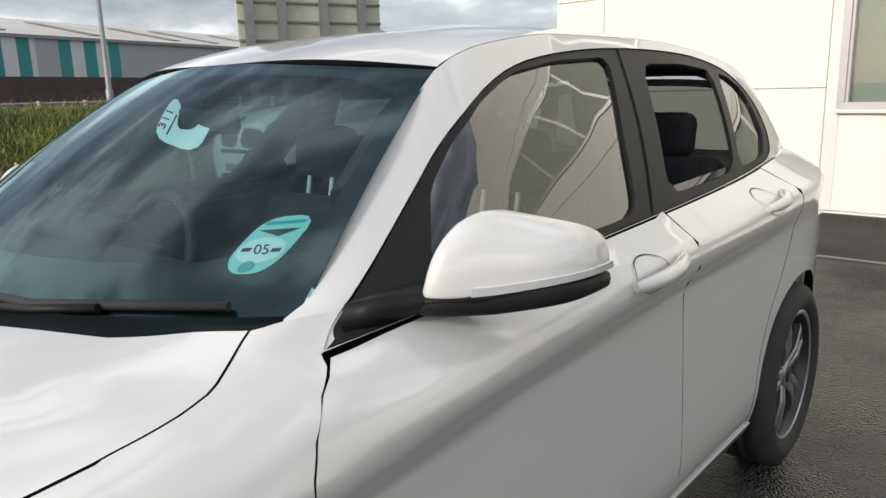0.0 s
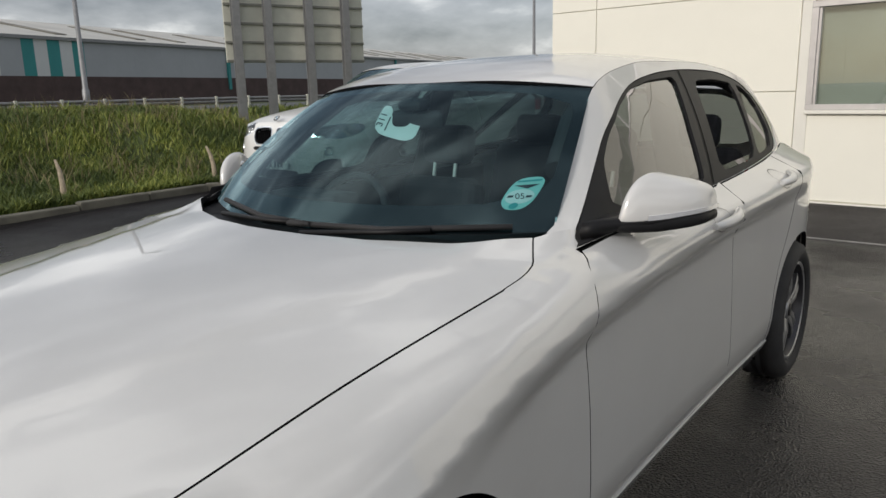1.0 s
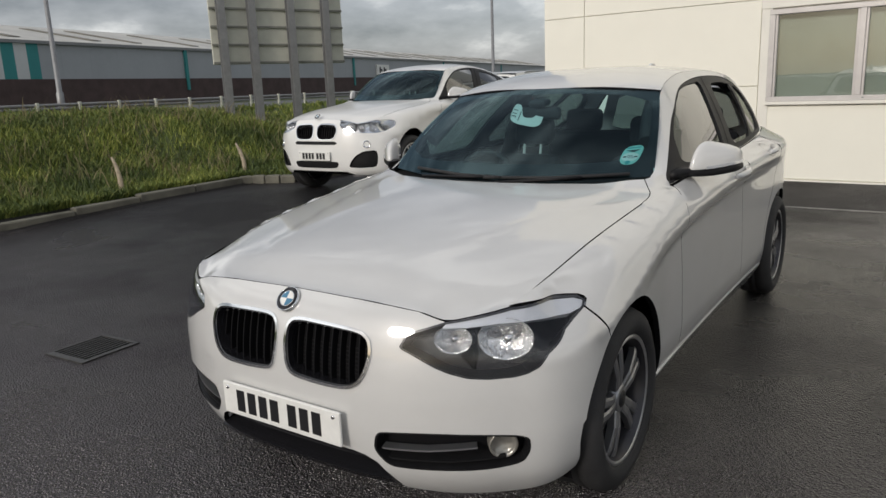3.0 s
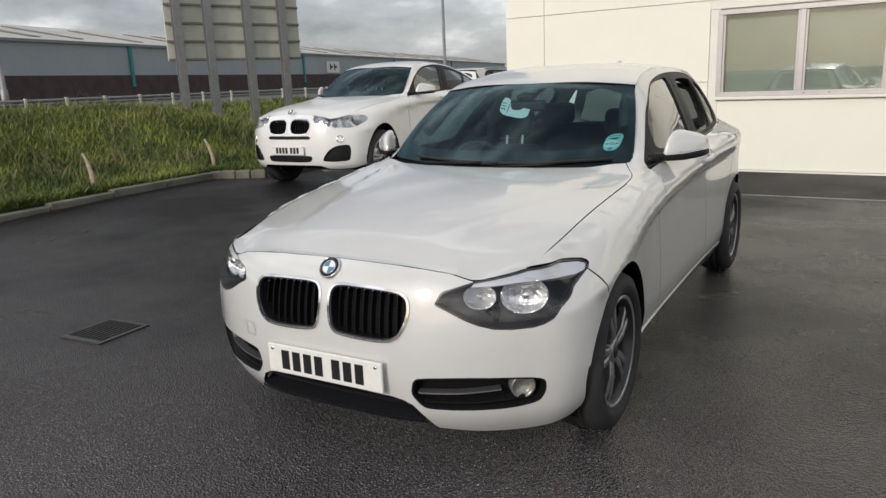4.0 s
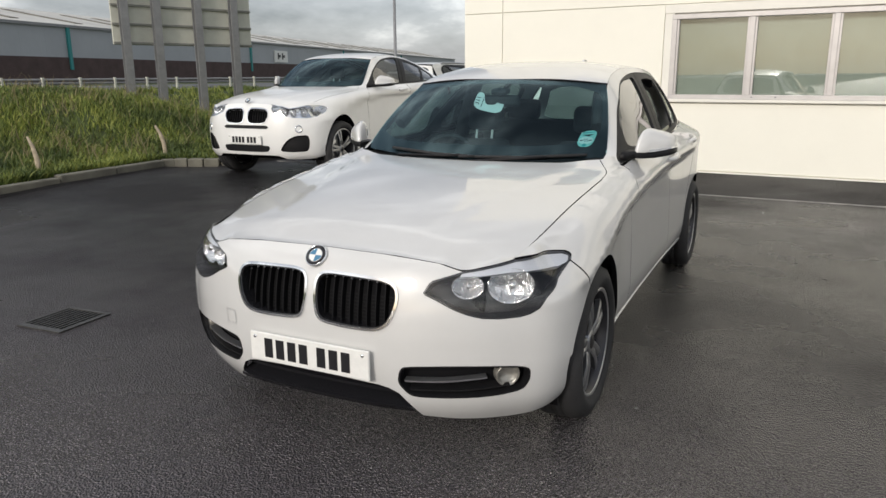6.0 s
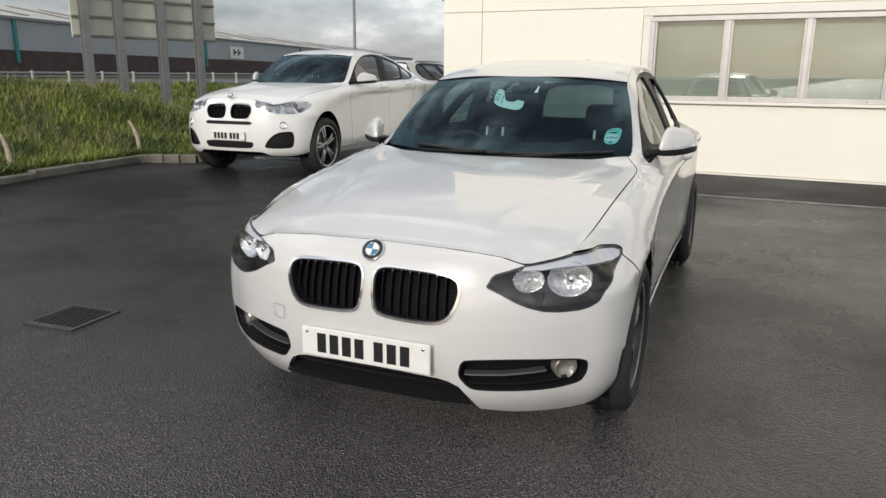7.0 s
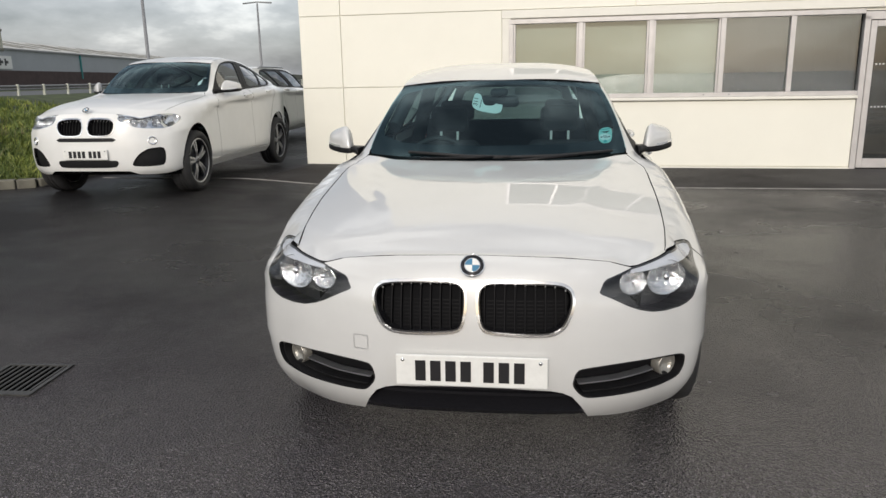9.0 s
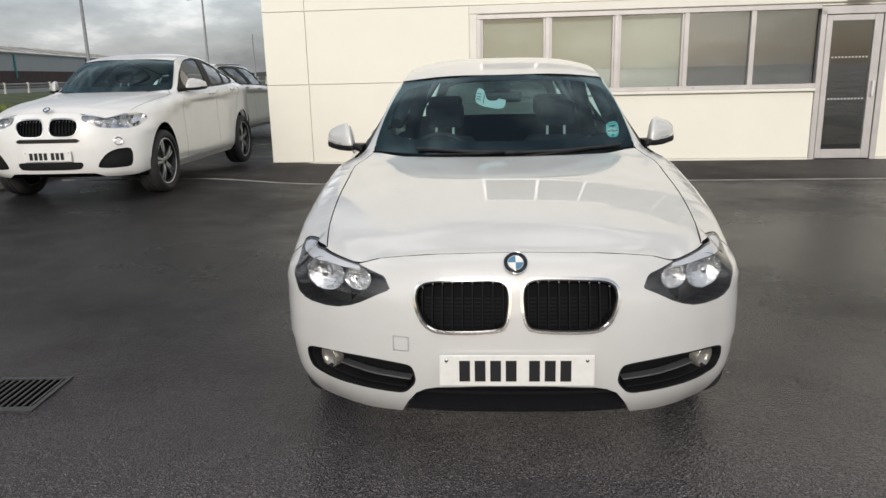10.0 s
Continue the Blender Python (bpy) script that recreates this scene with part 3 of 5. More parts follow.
def car_shell(thing, warp, lamp_low, holes, lower, paint, open_rear=False, bonnet=True, fine=.05, crest=CREST, wrap_lamp=False):
    """All painted panels, glass, trim and arches of one car under its Empty. warp fits the shape to the model."""
    arch_top = arc(HUB_F, ARCH, 55, 0)
    sx = lambda pts: [(RUN_Y(y), z) for y, z in pts]
    right = front(crest + lamp_low) + sx(arch_top) + sx([(.428, .25)]) + front(lower)
    bumper = part("front_bumper", sheet("front_bumper", nose, right + other(right)[1:-1], [h for k in holes for h in (front(k), other(front(k)))], .035, .016, .02, (0, -1, .2), warp=warp, dark_rim=True), paint, thing)
    edge = [(x, EDGE_Y(x) + .004) for x in span(0, .675, 24)]
    edge += [(BELT_X(y) - .0032, y) for y in span(max(.31, edge[-1][1] + .010), 1.235, 26)]
    edge += [(x - .0018, y - .0010) for x, y in SHUT] + [(.62, 1.450), (.5, 1.368), (.3, 1.284), (.12, 1.250), (0, 1.246)]
    if bonnet:
        part("bonnet", sheet("bonnet", hood, edge + other(edge)[1:-1], (), .045, .02, .016, (0, 0, 1), warp=warp, dark_rim=True), paint, thing, "long white bonnet with a crease along each side")
    dlo = TRIM_LINE
    for mir in (False, True):
        o = (1, 0, .2)
        kw = dict(mirror=mir, warp=warp, out=o)
        gap = dict(kw, dark_rim=True)
        lip_ = [nose(s, z) for s, z in front([(.682, .7640), (.70, .7635), (.715, .7628), (.735, .761), (.76, .7575), (.784, .7525), (.799, .7445), (.8075, .7365), (.8135, .7195)])]
        wing = [(p[1], p[2]) for p in lip_] + arc(HUB_F, ARCH, 55.5, 180, 30) + [(1.135, .20), (1.433, .20), (1.430, .60), (1.423, .70), (1.411, .77), (1.404, .82), (1.412, .86), (1.433, .895), (1.474, .928), (1.528, BELT_Z(1.528))] + [(y, BELT_Z(y) + BELT_X(y) - x) for x, y in [(.742, 1.568), (.716, 1.606), (.704, 1.562), (.690, 1.525), (.677, 1.497)] + [(x + .0018, y + .0010) for x, y in SHUT[::-1]]] + [(y, BELT_Z(y) - .0004) for y in span(1.235, .325, 26)]
        fw = part("front_wing", sheet("front_wing", flank, wing, (), fine, .016, .02, **gap), paint, thing)
        door = [(1.4365, .285), (2.5465, .285), (2.5495, .70), (2.5535, 1.0)] + [(y, BELT_Z(y) - .003) for y in span(2.5, 1.57, 18)] + [(1.5315, .9500), (1.4775, .928), (1.4365, .895), (1.4155, .86), (1.4075, .82), (1.4145, .77), (1.4265, .70), (1.4335, .60)]
        fd = part("front_door", sheet("front_door", side, door, (), fine, .03, .02, **gap), paint, thing)
        rear = [(2.5490, .285), (3.06, .285)] + [(3.085, .40), (3.105, .50), (3.16, .60), (3.24, .70), (3.31, .80), (3.36, .92), (3.39, BELT_Z(3.39) - .003)] + [(y, BELT_Z(y) - .003) for y in span(3.3, 2.56, 14)] + [(2.5522, .70)]
        rd = part("rear_door", sheet("rear_door", side, rear, (), fine, .03, .02, **gap), paint, thing)
        quarter = [(3.065, .285)] + [(3.10, .24)] + [(3.103, .30)] + arc(HUB_R, ARCH, 0, 180, 34) + [(3.83, .20), (4.0, .21), (4.08, .30), (4.08, 1.02)] + [(y, BELT_Z(y) - .002) for y in span(4.0, 3.40, 10)] + [(3.365, .92), (3.315, .80), (3.245, .70), (3.165, .60), (3.11, .50), (3.09, .40)]
        part("rear_quarter", sheet("rear_quarter", side, quarter, (), fine, .025, .02, **gap), paint, thing)
        sill = [(1.137, .165), (3.10, .165), (3.10, .278), (1.137, .278)]
        part("sill", sheet("sill", side, sill, (), .04, .04, .03, lift=.006, **kw), paint, thing)
        frame_ = [(1.505, .953), (1.515, .970), (1.535, .983)] + [(y, GUT_Z(y) - .001) for y in span(1.57, 4.02, 46)] + [(4.03, 1.035)] + [(y, BELT_Z(y) + .001) for y in span(3.95, 1.52, 38)]
        part("body_side", sheet("body_side", upper, frame_, [dlo], .035, .022, .014, **gap), paint, thing)
        panes = [GLASS_F, GLASS_R, GLASS_Q]
        part("window_trim", sheet("window_trim", upper, shrink(dlo, .002), panes, .03, .025, .012, lift=-.003, **kw), TRIM, thing, "matt black window surround")
        for k, g in enumerate(panes):
            if k == 1 and open_rear and not mir:
                low = [(2.620, 1.030), (2.634, 1.048), (3.168, 1.056), (3.15, 1.038)]
                g = low
            part(("front_window", "rear_window", "quarter_window")[k], sheet("pane", upper, g, (), .08, .04, 0, lift=-.012, **kw), REAR_GLASS if k else SIDE_GLASS, thing).visible_shadow = False
        cut = [(2.494, 1.002), (2.504, 1.002), (2.788, 1.388), (2.778, 1.388)]
        part("pillar_gap", sheet("pillar_gap", upper, cut, (), .06, .05, 0, lift=-.001, **kw), DARK, thing)
        part("wheel_arch_liner", arch_liner(HUB_F, mir, warp), DARK, thing)
        part("wheel_arch_liner", arch_liner(HUB_R, mir, warp), DARK, thing)
        sgn = -1 if mir else 1
        for d, y0, z0, y1, z1 in ((fd, 2.205, .908, 2.45, .928), (rd, 3.03, .948, 3.24, .970)):
            door_handle(d, y0, z0, y1, z1, sgn, warp, paint)
    part("roof", sheet("roof", lambda u, y: roof_at(u / .5, y), [(u * .5, 1.903 + .105 * u * u) for u in span(-1, 1, 24)] + [(.5, y) for y in span(2.05, 3.9, 30)] + [(u * .5, 4.02 - .06 * u * u) for u in span(1, -1, 12)] + [(-.5, y) for y in span(3.9, 2.05, 30)], (), .05, .03, .014, (0, 0, 1), warp=warp, dark_rim=True), paint, thing)
    full = [(u, 0.0) for u in span(-1, 1, 20)] + [(1, v) for v in span(.06, .94, 12)] + [(u, 1.0) for u in span(1, -1, 20)] + [(-1, v) for v in span(.94, .06, 12)]
    clear = rounded([(-.95, .15), (.95, .15), (.95, .935), (-.95, .935)], .12, 2)
    part("windscreen", sheet("windscreen", screen_at, full, (), .1, .06, 0, (0, -1, 1), lift=-.002, warp=warp), SCREEN, thing, "tinted windscreen mirroring the clouds").visible_shadow = False
    part("windscreen_border", sheet("windscreen_border", screen_at, full, [clear], .07, .04, 0, (0, -1, 1), lift=-.006, warp=warp), GLOSS_BLACK, thing)
    part("scuttle", sheet("scuttle", lambda x, y: (x, y, hood(x, min(y, 1.3))[2] - .02 + .02 * (y - 1.2)), [(x, 1.235 + .40 * x * x) for x in span(-.70, .70, 16)] + [(x, 1.40 + .36 * x * x) for x in span(.70, -.70, 16)], (), .05, .05, .02, (0, 0, 1), warp=warp), TRIM, thing, "black plastic scuttle under the windscreen")

    def tail(u, v):
        b, t = Vector((.62 * u, 4.20 - .12 * u * u, .94)), Vector((.468 * u, 4.06 - .05 * u * u, 1.308 + .025 * (1 - u * u)))
        p = b.lerp(t, v)
        return (p.x, p.y + .05 * 4 * v * (1 - v), p.z)
    full = [(-1, 0), (1, 0), (1, 1), (-1, 1)]
    pane = rounded([(-.84, .18), (.84, .18), (.84, .92), (-.84, .92)], .1, 2)
    part("tailgate", sheet("tailgate", tail, full, [pane], .08, .05, .02, (0, 1, .3), warp=warp), paint, thing)
    part("rear_screen", sheet("rear_screen", tail, pane, (), .1, .06, 0, (0, 1, .3), lift=-.004, warp=warp), REAR_GLASS, thing).visible_shadow = False

    def back_at(s, z):
        a = abs(s)
        f = min(1, a / .84)
        return (s * .885, 4.27 - .21 * f ** 3.2 - .05 * smooth(.62, .95, z) - .08 * smooth(.34, .18, z), z)
    body = [(-.84, .22), (.84, .22), (.84, .80), (.80, .92), (.70, .945), (-.70, .945), (-.80, .92), (-.84, .80)]
    part("rear_bumper", sheet("rear_bumper", back_at, body, (), .05, .05, .03, (0, 1, 0), warp=warp), paint, thing)
    lamp = [(.52, .74), (.90, .76), (.97, .80), (.965, .90), (.88, .945), (.62, .94), (.53, .86)] if wrap_lamp else [(.50, .80), (.82, .80), (.84, .90), (.79, .945), (.52, .93)]
    for mir in (False, True):
        part("rear_lamp", sheet("rear_lamp", back_at, lamp, (), .05, .03, .05, (0, 1, 0), lift=.012, mirror=mir, warp=warp), RED_LENS, thing, "red rear lamp")
    # unseen dark slab added to keep light from entering below
    floor_ = box(-.72, .35, .17, .72, 4.05, .23)
    for v in floor_.verts:
        v.co = Vector(warp(v.co))
    part("underbody", floor_, DARK, thing)
    # unseen dark box added under the bonnet so the shut gaps stay dark
    bay = box(-.60, .22, .2, .60, 1.35, .66, .05, 2)
    for v in bay.verts:
        v.co = Vector(warp(v.co))
    part("bay_filler", bay, DARK, thing)
    return bumper


def arch_liner(yc, mir, warp):
    bm = bmesh.new()
    s = -1 if mir else 1
    rows = []
    for y, z in arc(yc, ARCH - .004, -25, 205, 26):
        rows.append([bm.verts.new(warp((s * x, y, max(.1, z)))) for x in (.80, .56)])
    for a, b in zip(rows, rows[1:]):
        bm.faces.new((a[0], a[1], b[1], b[0]))
    bm.faces.new([r[1] for r in rows])
    return bm


def door_handle(door, y0, z0, y1, z1, sgn, warp, paint):
    """A pull handle over its cup."""
    pts = []
    for k in range(9):
        u = k / 8
        y, z = y0 + (y1 - y0) * u, z0 + (z1 - z0) * u
        pts.append(warp((sgn * (side_x(y, z) + .004 + .034 * min(1, 3.2 * u * (1 - u) + .15)), y, z)))
    h = part("door_handle", tube(pts, [.010, .014, .016, .0165, .0165, .0165, .016, .014, .010], 10), paint, door, "body-coloured pull handle")
    ym, zm = y0 + (y1 - y0) * .42, z0 + (z1 - z0) * .42 - .004
    ring = [(ym + .075 * math.cos(t), zm + .036 * math.sin(t)) for t in span(0, 2 * math.pi, 28)[:-1]]
    part("handle_cup", sheet("cup", side, ring, [shrink(ring, .0018)], .02, .01, 0, (1, 0, 0), lift=.0015, mirror=sgn < 0, warp=warp), TRIM, door)


def door_mirror(thing, sgn, warp):
    """A wing mirror: painted cap, black foot, indicator strip and glass."""
    m = new("door_mirror", None)
    m.parent = thing
    c = Vector((.868 if sgn > 0 else .888, 1.822, 1.050))
    XL = spline((0, -.088), (.5, -.077), (.85, -.062), (.95, -.052), (1, -.042))
    XR = spline((0, .094), (.3, .092), (.6, .087), (.8, .078), (.92, .064), (1, .042))
    DEPTH = spline((0, .077), (.4, .075), (.7, .064), (.88, .045), (.96, .028), (1, .012))

    def ring_at(t, n=48, grow=0.0, a0=0.0, a1=360.0):
        """One level of the cap, from its flat bottom (0) to its crown (1)."""
        out = []
        for k in range(n):
            w = radians(a0 + (a1 - a0) * k / (n if a1 - a0 == 360 else n - 1))
            cx, cy = math.cos(w), math.sin(w)
            x = (XL(t) + XR(t)) / 2 + ((XR(t) - XL(t)) / 2 + grow) * math.copysign(abs(cx) ** .62, cx)
            y = (DEPTH(t) + grow) * math.copysign(abs(cy) ** .62, cy)
            y = (y if y < .03 else .03 + (y - .03) * .15) + .093 * x / .092 + .010 * t * t
            z = -.052 + .114 * t + .014 * max(0, x / .092) * (1 - t) - .30 * max(0, x + .025) * max(0, t) ** 1.6
            out.append(warp((sgn * (c.x + x * .965), c.y + y, c.z + z)))
        return out
    bm = bmesh.new()
    rows = [[bm.verts.new(p) for p in ring_at(t, 48, g)] for t, g in ((-.02, -.006), (.0, -.001), (.03, 0), (.15, 0), (.3, 0), (.45, 0), (.58, 0), (.70, 0), (.80, 0), (.88, 0), (.94, 0), (.98, 0), (1, 0))]
    for p, q in zip(rows, rows[1:]):
        for i in range(48):
            bm.faces.new((p[i - 1], p[i], q[i], q[i - 1])).smooth = True
    bm.faces.new(rows[0])
    bm.faces.new(rows[-1][::-1]).smooth = True
    part("mirror_cap", bm, PAINT, m)
    bm = bmesh.new()
    bmesh.ops.create_uvsphere(bm, u_segments=36, v_segments=16, radius=1)
    for v in bm.verts:
        q = Vector([math.copysign(abs(t) ** .5, t) for t in v.co])
        x, y, z = q.x * .092, q.y * .075, q.z * .020
        y = min(y, .036) + .093 * (x / .094)
        v.co = Vector(warp((sgn * (c.x + x), c.y + y, c.z - .066 + z + .012 * max(0, x / .094))))
    for f in bm.faces:
        f.smooth = True
    part("mirror_base", bm, TRIM, m)
    bm = bmesh.new()
    rows = []
    for x, y0, y1, z0, z1 in ((.742, 1.575, 1.775, .958, 1.005), (.765, 1.64, 1.785, .966, 1.004), (.80, 1.685, 1.80, .976, 1.004), (.835 + c.x - .8435, 1.73, 1.83, .986, 1.006), (.885 + c.x - .8435, 1.79, 1.86, .992, 1.006)):
        rows.append([bm.verts.new(warp((sgn * x, y, z))) for y, z in ((y0, (z0 + z1) / 2), (y0 + .012, z0), (y1 - .012, z0), (y1, (z0 + z1) / 2), (y1 - .012, z1), (y0 + .012, z1))])
    for p, q in zip(rows, rows[1:]):
        for i in range(6):
            bm.faces.new((p[i - 1], p[i], q[i], q[i - 1])).smooth = True
    bm.faces.new(rows[0])
    bm.faces.new(rows[-1][::-1])
    part("mirror_arm", bm, TRIM, m)
    bm = bmesh.new()
    rows = list(zip(*[[bm.verts.new(p) for p in ring_at(t, 22, g, 266, 372)] for t, g in ((.005, .0035), (.115, .0035), (.125, -.004), (-.005, -.004))]))
    for p, q in zip(rows, rows[1:]):
        for i in range(4):
            bm.faces.new((p[i - 1], p[i], q[i], q[i - 1]))
    part("indicator", bm, INDICATOR, m, "clear indicator strip")
    g = box(-.066, 0, -.038, .056, .004, .028, .014, 2)
    for v in g.verts:
        v.co = Vector(warp((sgn * (c.x + v.co.x), c.y + .034 + .093 * v.co.x / .092 + v.co.y, c.z + v.co.z)))
    part("mirror_glass", g, CHROME, m)
    return m


def headlamp(thing, mir, warp, low=LAMP_LOW, top=LAMP_TOP, bowls=((.575, .675, .050), (.705, .671, .073)), brow=True, housing=None):
    """A headlamp behind a clear lens: dark housing, two bright bowls, silver brow."""
    outline = front(low + top)
    ring = shrink(outline, .0055)
    kw = dict(mirror=mir, warp=warp, out=(.3, -1, .2))
    h = part("headlamp", sheet("headlamp", nose, outline, (), .035, .02, .0, lift=-.092, **kw), housing or LAMP_BLACK, thing, "dark headlamp with two bright reflector bowls")
    part("lamp_frame", sheet("lamp_frame", nose, outline, [ring], .02, .010, .090, lift=-.002, **kw), housing or LAMP_BLACK, h)
    part("lamp_lens", sheet("lamp_lens", nose, outline, (), .018, .010, 0, lift=.001, **kw), LENS, h, "clear plastic lens").visible_shadow = False
    if brow:
        t = [(.535, .717), (.60, .718), (.67, .724), (.74, .722), (.79, .713), (.815, .724), (.805, .735), (.78, .746), (.735, .754), (.69, .757), (.60, .743), (.545, .734)]
        part("lamp_brow", sheet("lamp_brow", nose, front(t), (), .02, .012, .02, lift=-.005, **kw), LAMP_GREY, h, "silver brow along the top")
    for x, z, r in bowls:
        p = Vector(nose(RUN_X(x), z))
        c = p + Vector((-.012, .036, 0))
        bm = turned([(.0, r * 1.02), (-.003, r * 1.0), (.010, r * .95), (.030, r * .66), (.040, r * .28), (.042, .0001)], 40, "Y")
        spin = Matrix.Rotation(radians(28), 4, "Z") @ Matrix.Diagonal((1.10, 1, .86, 1))
        bmesh.ops.transform(bm, matrix=Matrix.Translation(c) @ spin, verts=bm.verts)
        for v in bm.verts:
            v.co = Vector(warp((-v.co.x if mir else v.co.x, v.co.y, v.co.z)))
        bowl = part("reflector_bowl", bm, REFLECTOR, h, "bright chrome reflector bowl")
        bm = turned([(-.002, .0001), (-.002, r * .16), (.03, r * .2)], 16, "Y")
        bmesh.ops.transform(bm, matrix=Matrix.Translation(c), verts=bm.verts)
        for v in bm.verts:
            v.co = Vector(warp((-v.co.x if mir else v.co.x, v.co.y, v.co.z)))
        part("bulb_cap", bm, CHROME, bowl)
    return h


def kidney(thing, mir, warp, shape, slats=9):
    """One half of the grille: chrome ring, dark core and upright bars."""
    o = front(shape)
    kw = dict(mirror=mir, warp=warp, out=(0, -1, 0))
    ring = part("grille", sheet("grille", nose, shrink(o, -.003), [shrink(o, .006)], .02, .012, .03, lift=.006, **kw), CHROME, thing, "chrome-ringed grille with black bars")
    part("grille_core", sheet("grille_core", nose, shrink(o, -.004), (), .04, .03, 0, lift=-.055, **kw), DARK, ring)
    wall = part("grille_throat", sheet("grille_throat", nose, shrink(o, .006), [shrink(o, .010)], .02, .014, .05, lift=-.001, **kw), GLOSS_BLACK, ring)
    x0, x1 = min(p[0] for p in shape), max(p[0] for p in shape)
    z0, z1 = min(p[1] for p in shape), max(p[1] for p in shape)
    for z in span(z0 + .016, z0 + (z1 - z0) * .62, 7):
        xs_ = [x for x in span(x0, x1, 60) if inside((x, z), shape)]
        strip_ = front([(xs_[0] + .004, z - .0022), (xs_[-1] - .004, z - .0022), (xs_[-1] - .004, z + .0022), (xs_[0] + .004, z + .0022)])
        part("radiator_fin", sheet("radiator_fin", nose, strip_, (), .05, .05, .004, lift=-.0535, **kw), GRILLE_BLACK, ring)
    for k in range(slats):
        x = x0 + (x1 - x0) * (k + .7) / (slats + .4)
        zs = [z for z in span(.45, .80, 120) if inside((x, z), shape)]
        if len(zs) < 5:
            continue
        bm = bmesh.new()
        rows = []
        for z in span(min(zs) + .004, max(zs) - .004, 8):
            p = nose(RUN_X(x), z)
            rows.append([bm.verts.new(warp(((-1 if mir else 1) * (p[0] + dx), p[1] + dy, z))) for dx, dy in ((-.0018, .032), (.0018, .032), (.003, .056), (-.003, .056))])
        for a, b in zip(rows, rows[1:]):
            for i in range(4):
                bm.faces.new((a[i - 1], a[i], b[i], b[i - 1]))
        bm.faces.new(rows[0])
        bm.faces.new(rows[-1][::-1])
        bar = part("grille_bar", bm, GRILLE_BLACK, ring)
        # silver piece added on the black bar as the highlight at its top
        p, s = nose(RUN_X(x), max(zs) - .012), -1 if mir else 1
        tip = box(s * p[0] - .0022, p[1] + .028, max(zs) - .022, s * p[0] + .0022, p[1] + .034, max(zs) - .004)
        for v in tip.verts:
            v.co = Vector(warp(v.co))
        part("bar_glint", tip, SATIN, bar, "silver tip added for the lit top of the bar")
    return ring


def car_wiper(thing, pts, warp=lambda p: p):
    w = part("wiper", tube([warp(p) for p in pts[0]], .0075, 8), TRIM, thing)
    part("wiper_blade", tube([warp(p) for p in pts[1]], .008, 6), RUBBER, w)
    return w


# ---- ground, road and bank ----
def wet_asphalt(name, base, dry, wet):
    """Dark asphalt: coarse grains, damp patches of differing gloss."""
    m = bpy.data.materials.new(name)
    m.use_nodes = True
    t = m.node_tree
    b = t.nodes["Principled BSDF"]
    c = t.nodes.new("ShaderNodeTexCoord")
    patch = node(t, "ShaderNodeTexNoise", Scale=0.45, Detail=5.0, Roughness=0.6)
    grain = node(t, "ShaderNodeTexVoronoi", Scale=190.0)
    fine = node(t, "ShaderNodeTexNoise", Scale=230.0, Detail=3.0)
    for n in (patch, grain, fine):
        t.links.new(c.outputs["Object"], n.inputs["Vector"])
    ramp = t.nodes.new("ShaderNodeValToRGB")
    ramp.color_ramp.elements[0].position, ramp.color_ramp.elements[0].color = 0.30, (*[v * 0.72 for v in base], 1)
    ramp.color_ramp.elements[1].position, ramp.color_ramp.elements[1].color = 0.72, (*[v * 1.25 for v in base], 1)
    t.links.new(patch.outputs["Fac"], ramp.inputs["Fac"])
    mix = t.nodes.new("ShaderNodeMix")
    mix.data_type, mix.blend_type = "RGBA", "MULTIPLY"
    mix.inputs["Factor"].default_value = 1.0
    speck = t.nodes.new("ShaderNodeValToRGB")
    speck.color_ramp.elements[0].color, speck.color_ramp.elements[1].color = (0.36, 0.36, 0.36, 1), (3.2, 3.1, 3.1, 1)
    speck.color_ramp.elements[0].position, speck.color_ramp.elements[1].position = 0.15, 0.98
    few = speck.color_ramp.elements.new(0.72)
    few.color = (1.0, 0.98, 0.96, 1)
    each_stone = t.nodes.new("ShaderNodeSeparateColor")
    t.links.new(grain.outputs["Color"], each_stone.inputs[0])
    jitter = node(t, "ShaderNodeMath")
    jitter.operation = "MULTIPLY_ADD"
    t.links.new(fine.outputs["Fac"], jitter.inputs[0])
    jitter.inputs[1].default_value = 0.5
    low_ = node(t, "ShaderNodeMath")
    low_.operation = "MULTIPLY_ADD"
    t.links.new(each_stone.outputs[0], low_.inputs[0])
    low_.inputs[1].default_value, low_.inputs[2].default_value = 0.75, -0.12
    t.links.new(low_.outputs[0], jitter.inputs[2])
    t.links.new(jitter.outputs[0], speck.inputs["Fac"])
    t.links.new(ramp.outputs[0], mix.inputs["A"])
    t.links.new(speck.outputs[0], mix.inputs["B"])
    # sheen put into the colour: paler in front, blacker along the building
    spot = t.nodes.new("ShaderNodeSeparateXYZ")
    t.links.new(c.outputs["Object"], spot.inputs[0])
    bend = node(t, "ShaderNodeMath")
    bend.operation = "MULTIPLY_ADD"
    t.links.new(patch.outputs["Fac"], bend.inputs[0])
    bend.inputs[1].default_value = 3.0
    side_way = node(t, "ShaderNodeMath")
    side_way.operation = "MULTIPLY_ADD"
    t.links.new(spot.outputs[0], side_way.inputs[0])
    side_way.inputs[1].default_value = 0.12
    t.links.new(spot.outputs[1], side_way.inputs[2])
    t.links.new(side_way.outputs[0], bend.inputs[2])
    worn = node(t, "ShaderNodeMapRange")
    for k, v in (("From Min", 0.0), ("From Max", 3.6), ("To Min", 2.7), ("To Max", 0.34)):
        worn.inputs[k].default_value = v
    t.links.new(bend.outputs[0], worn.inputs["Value"])
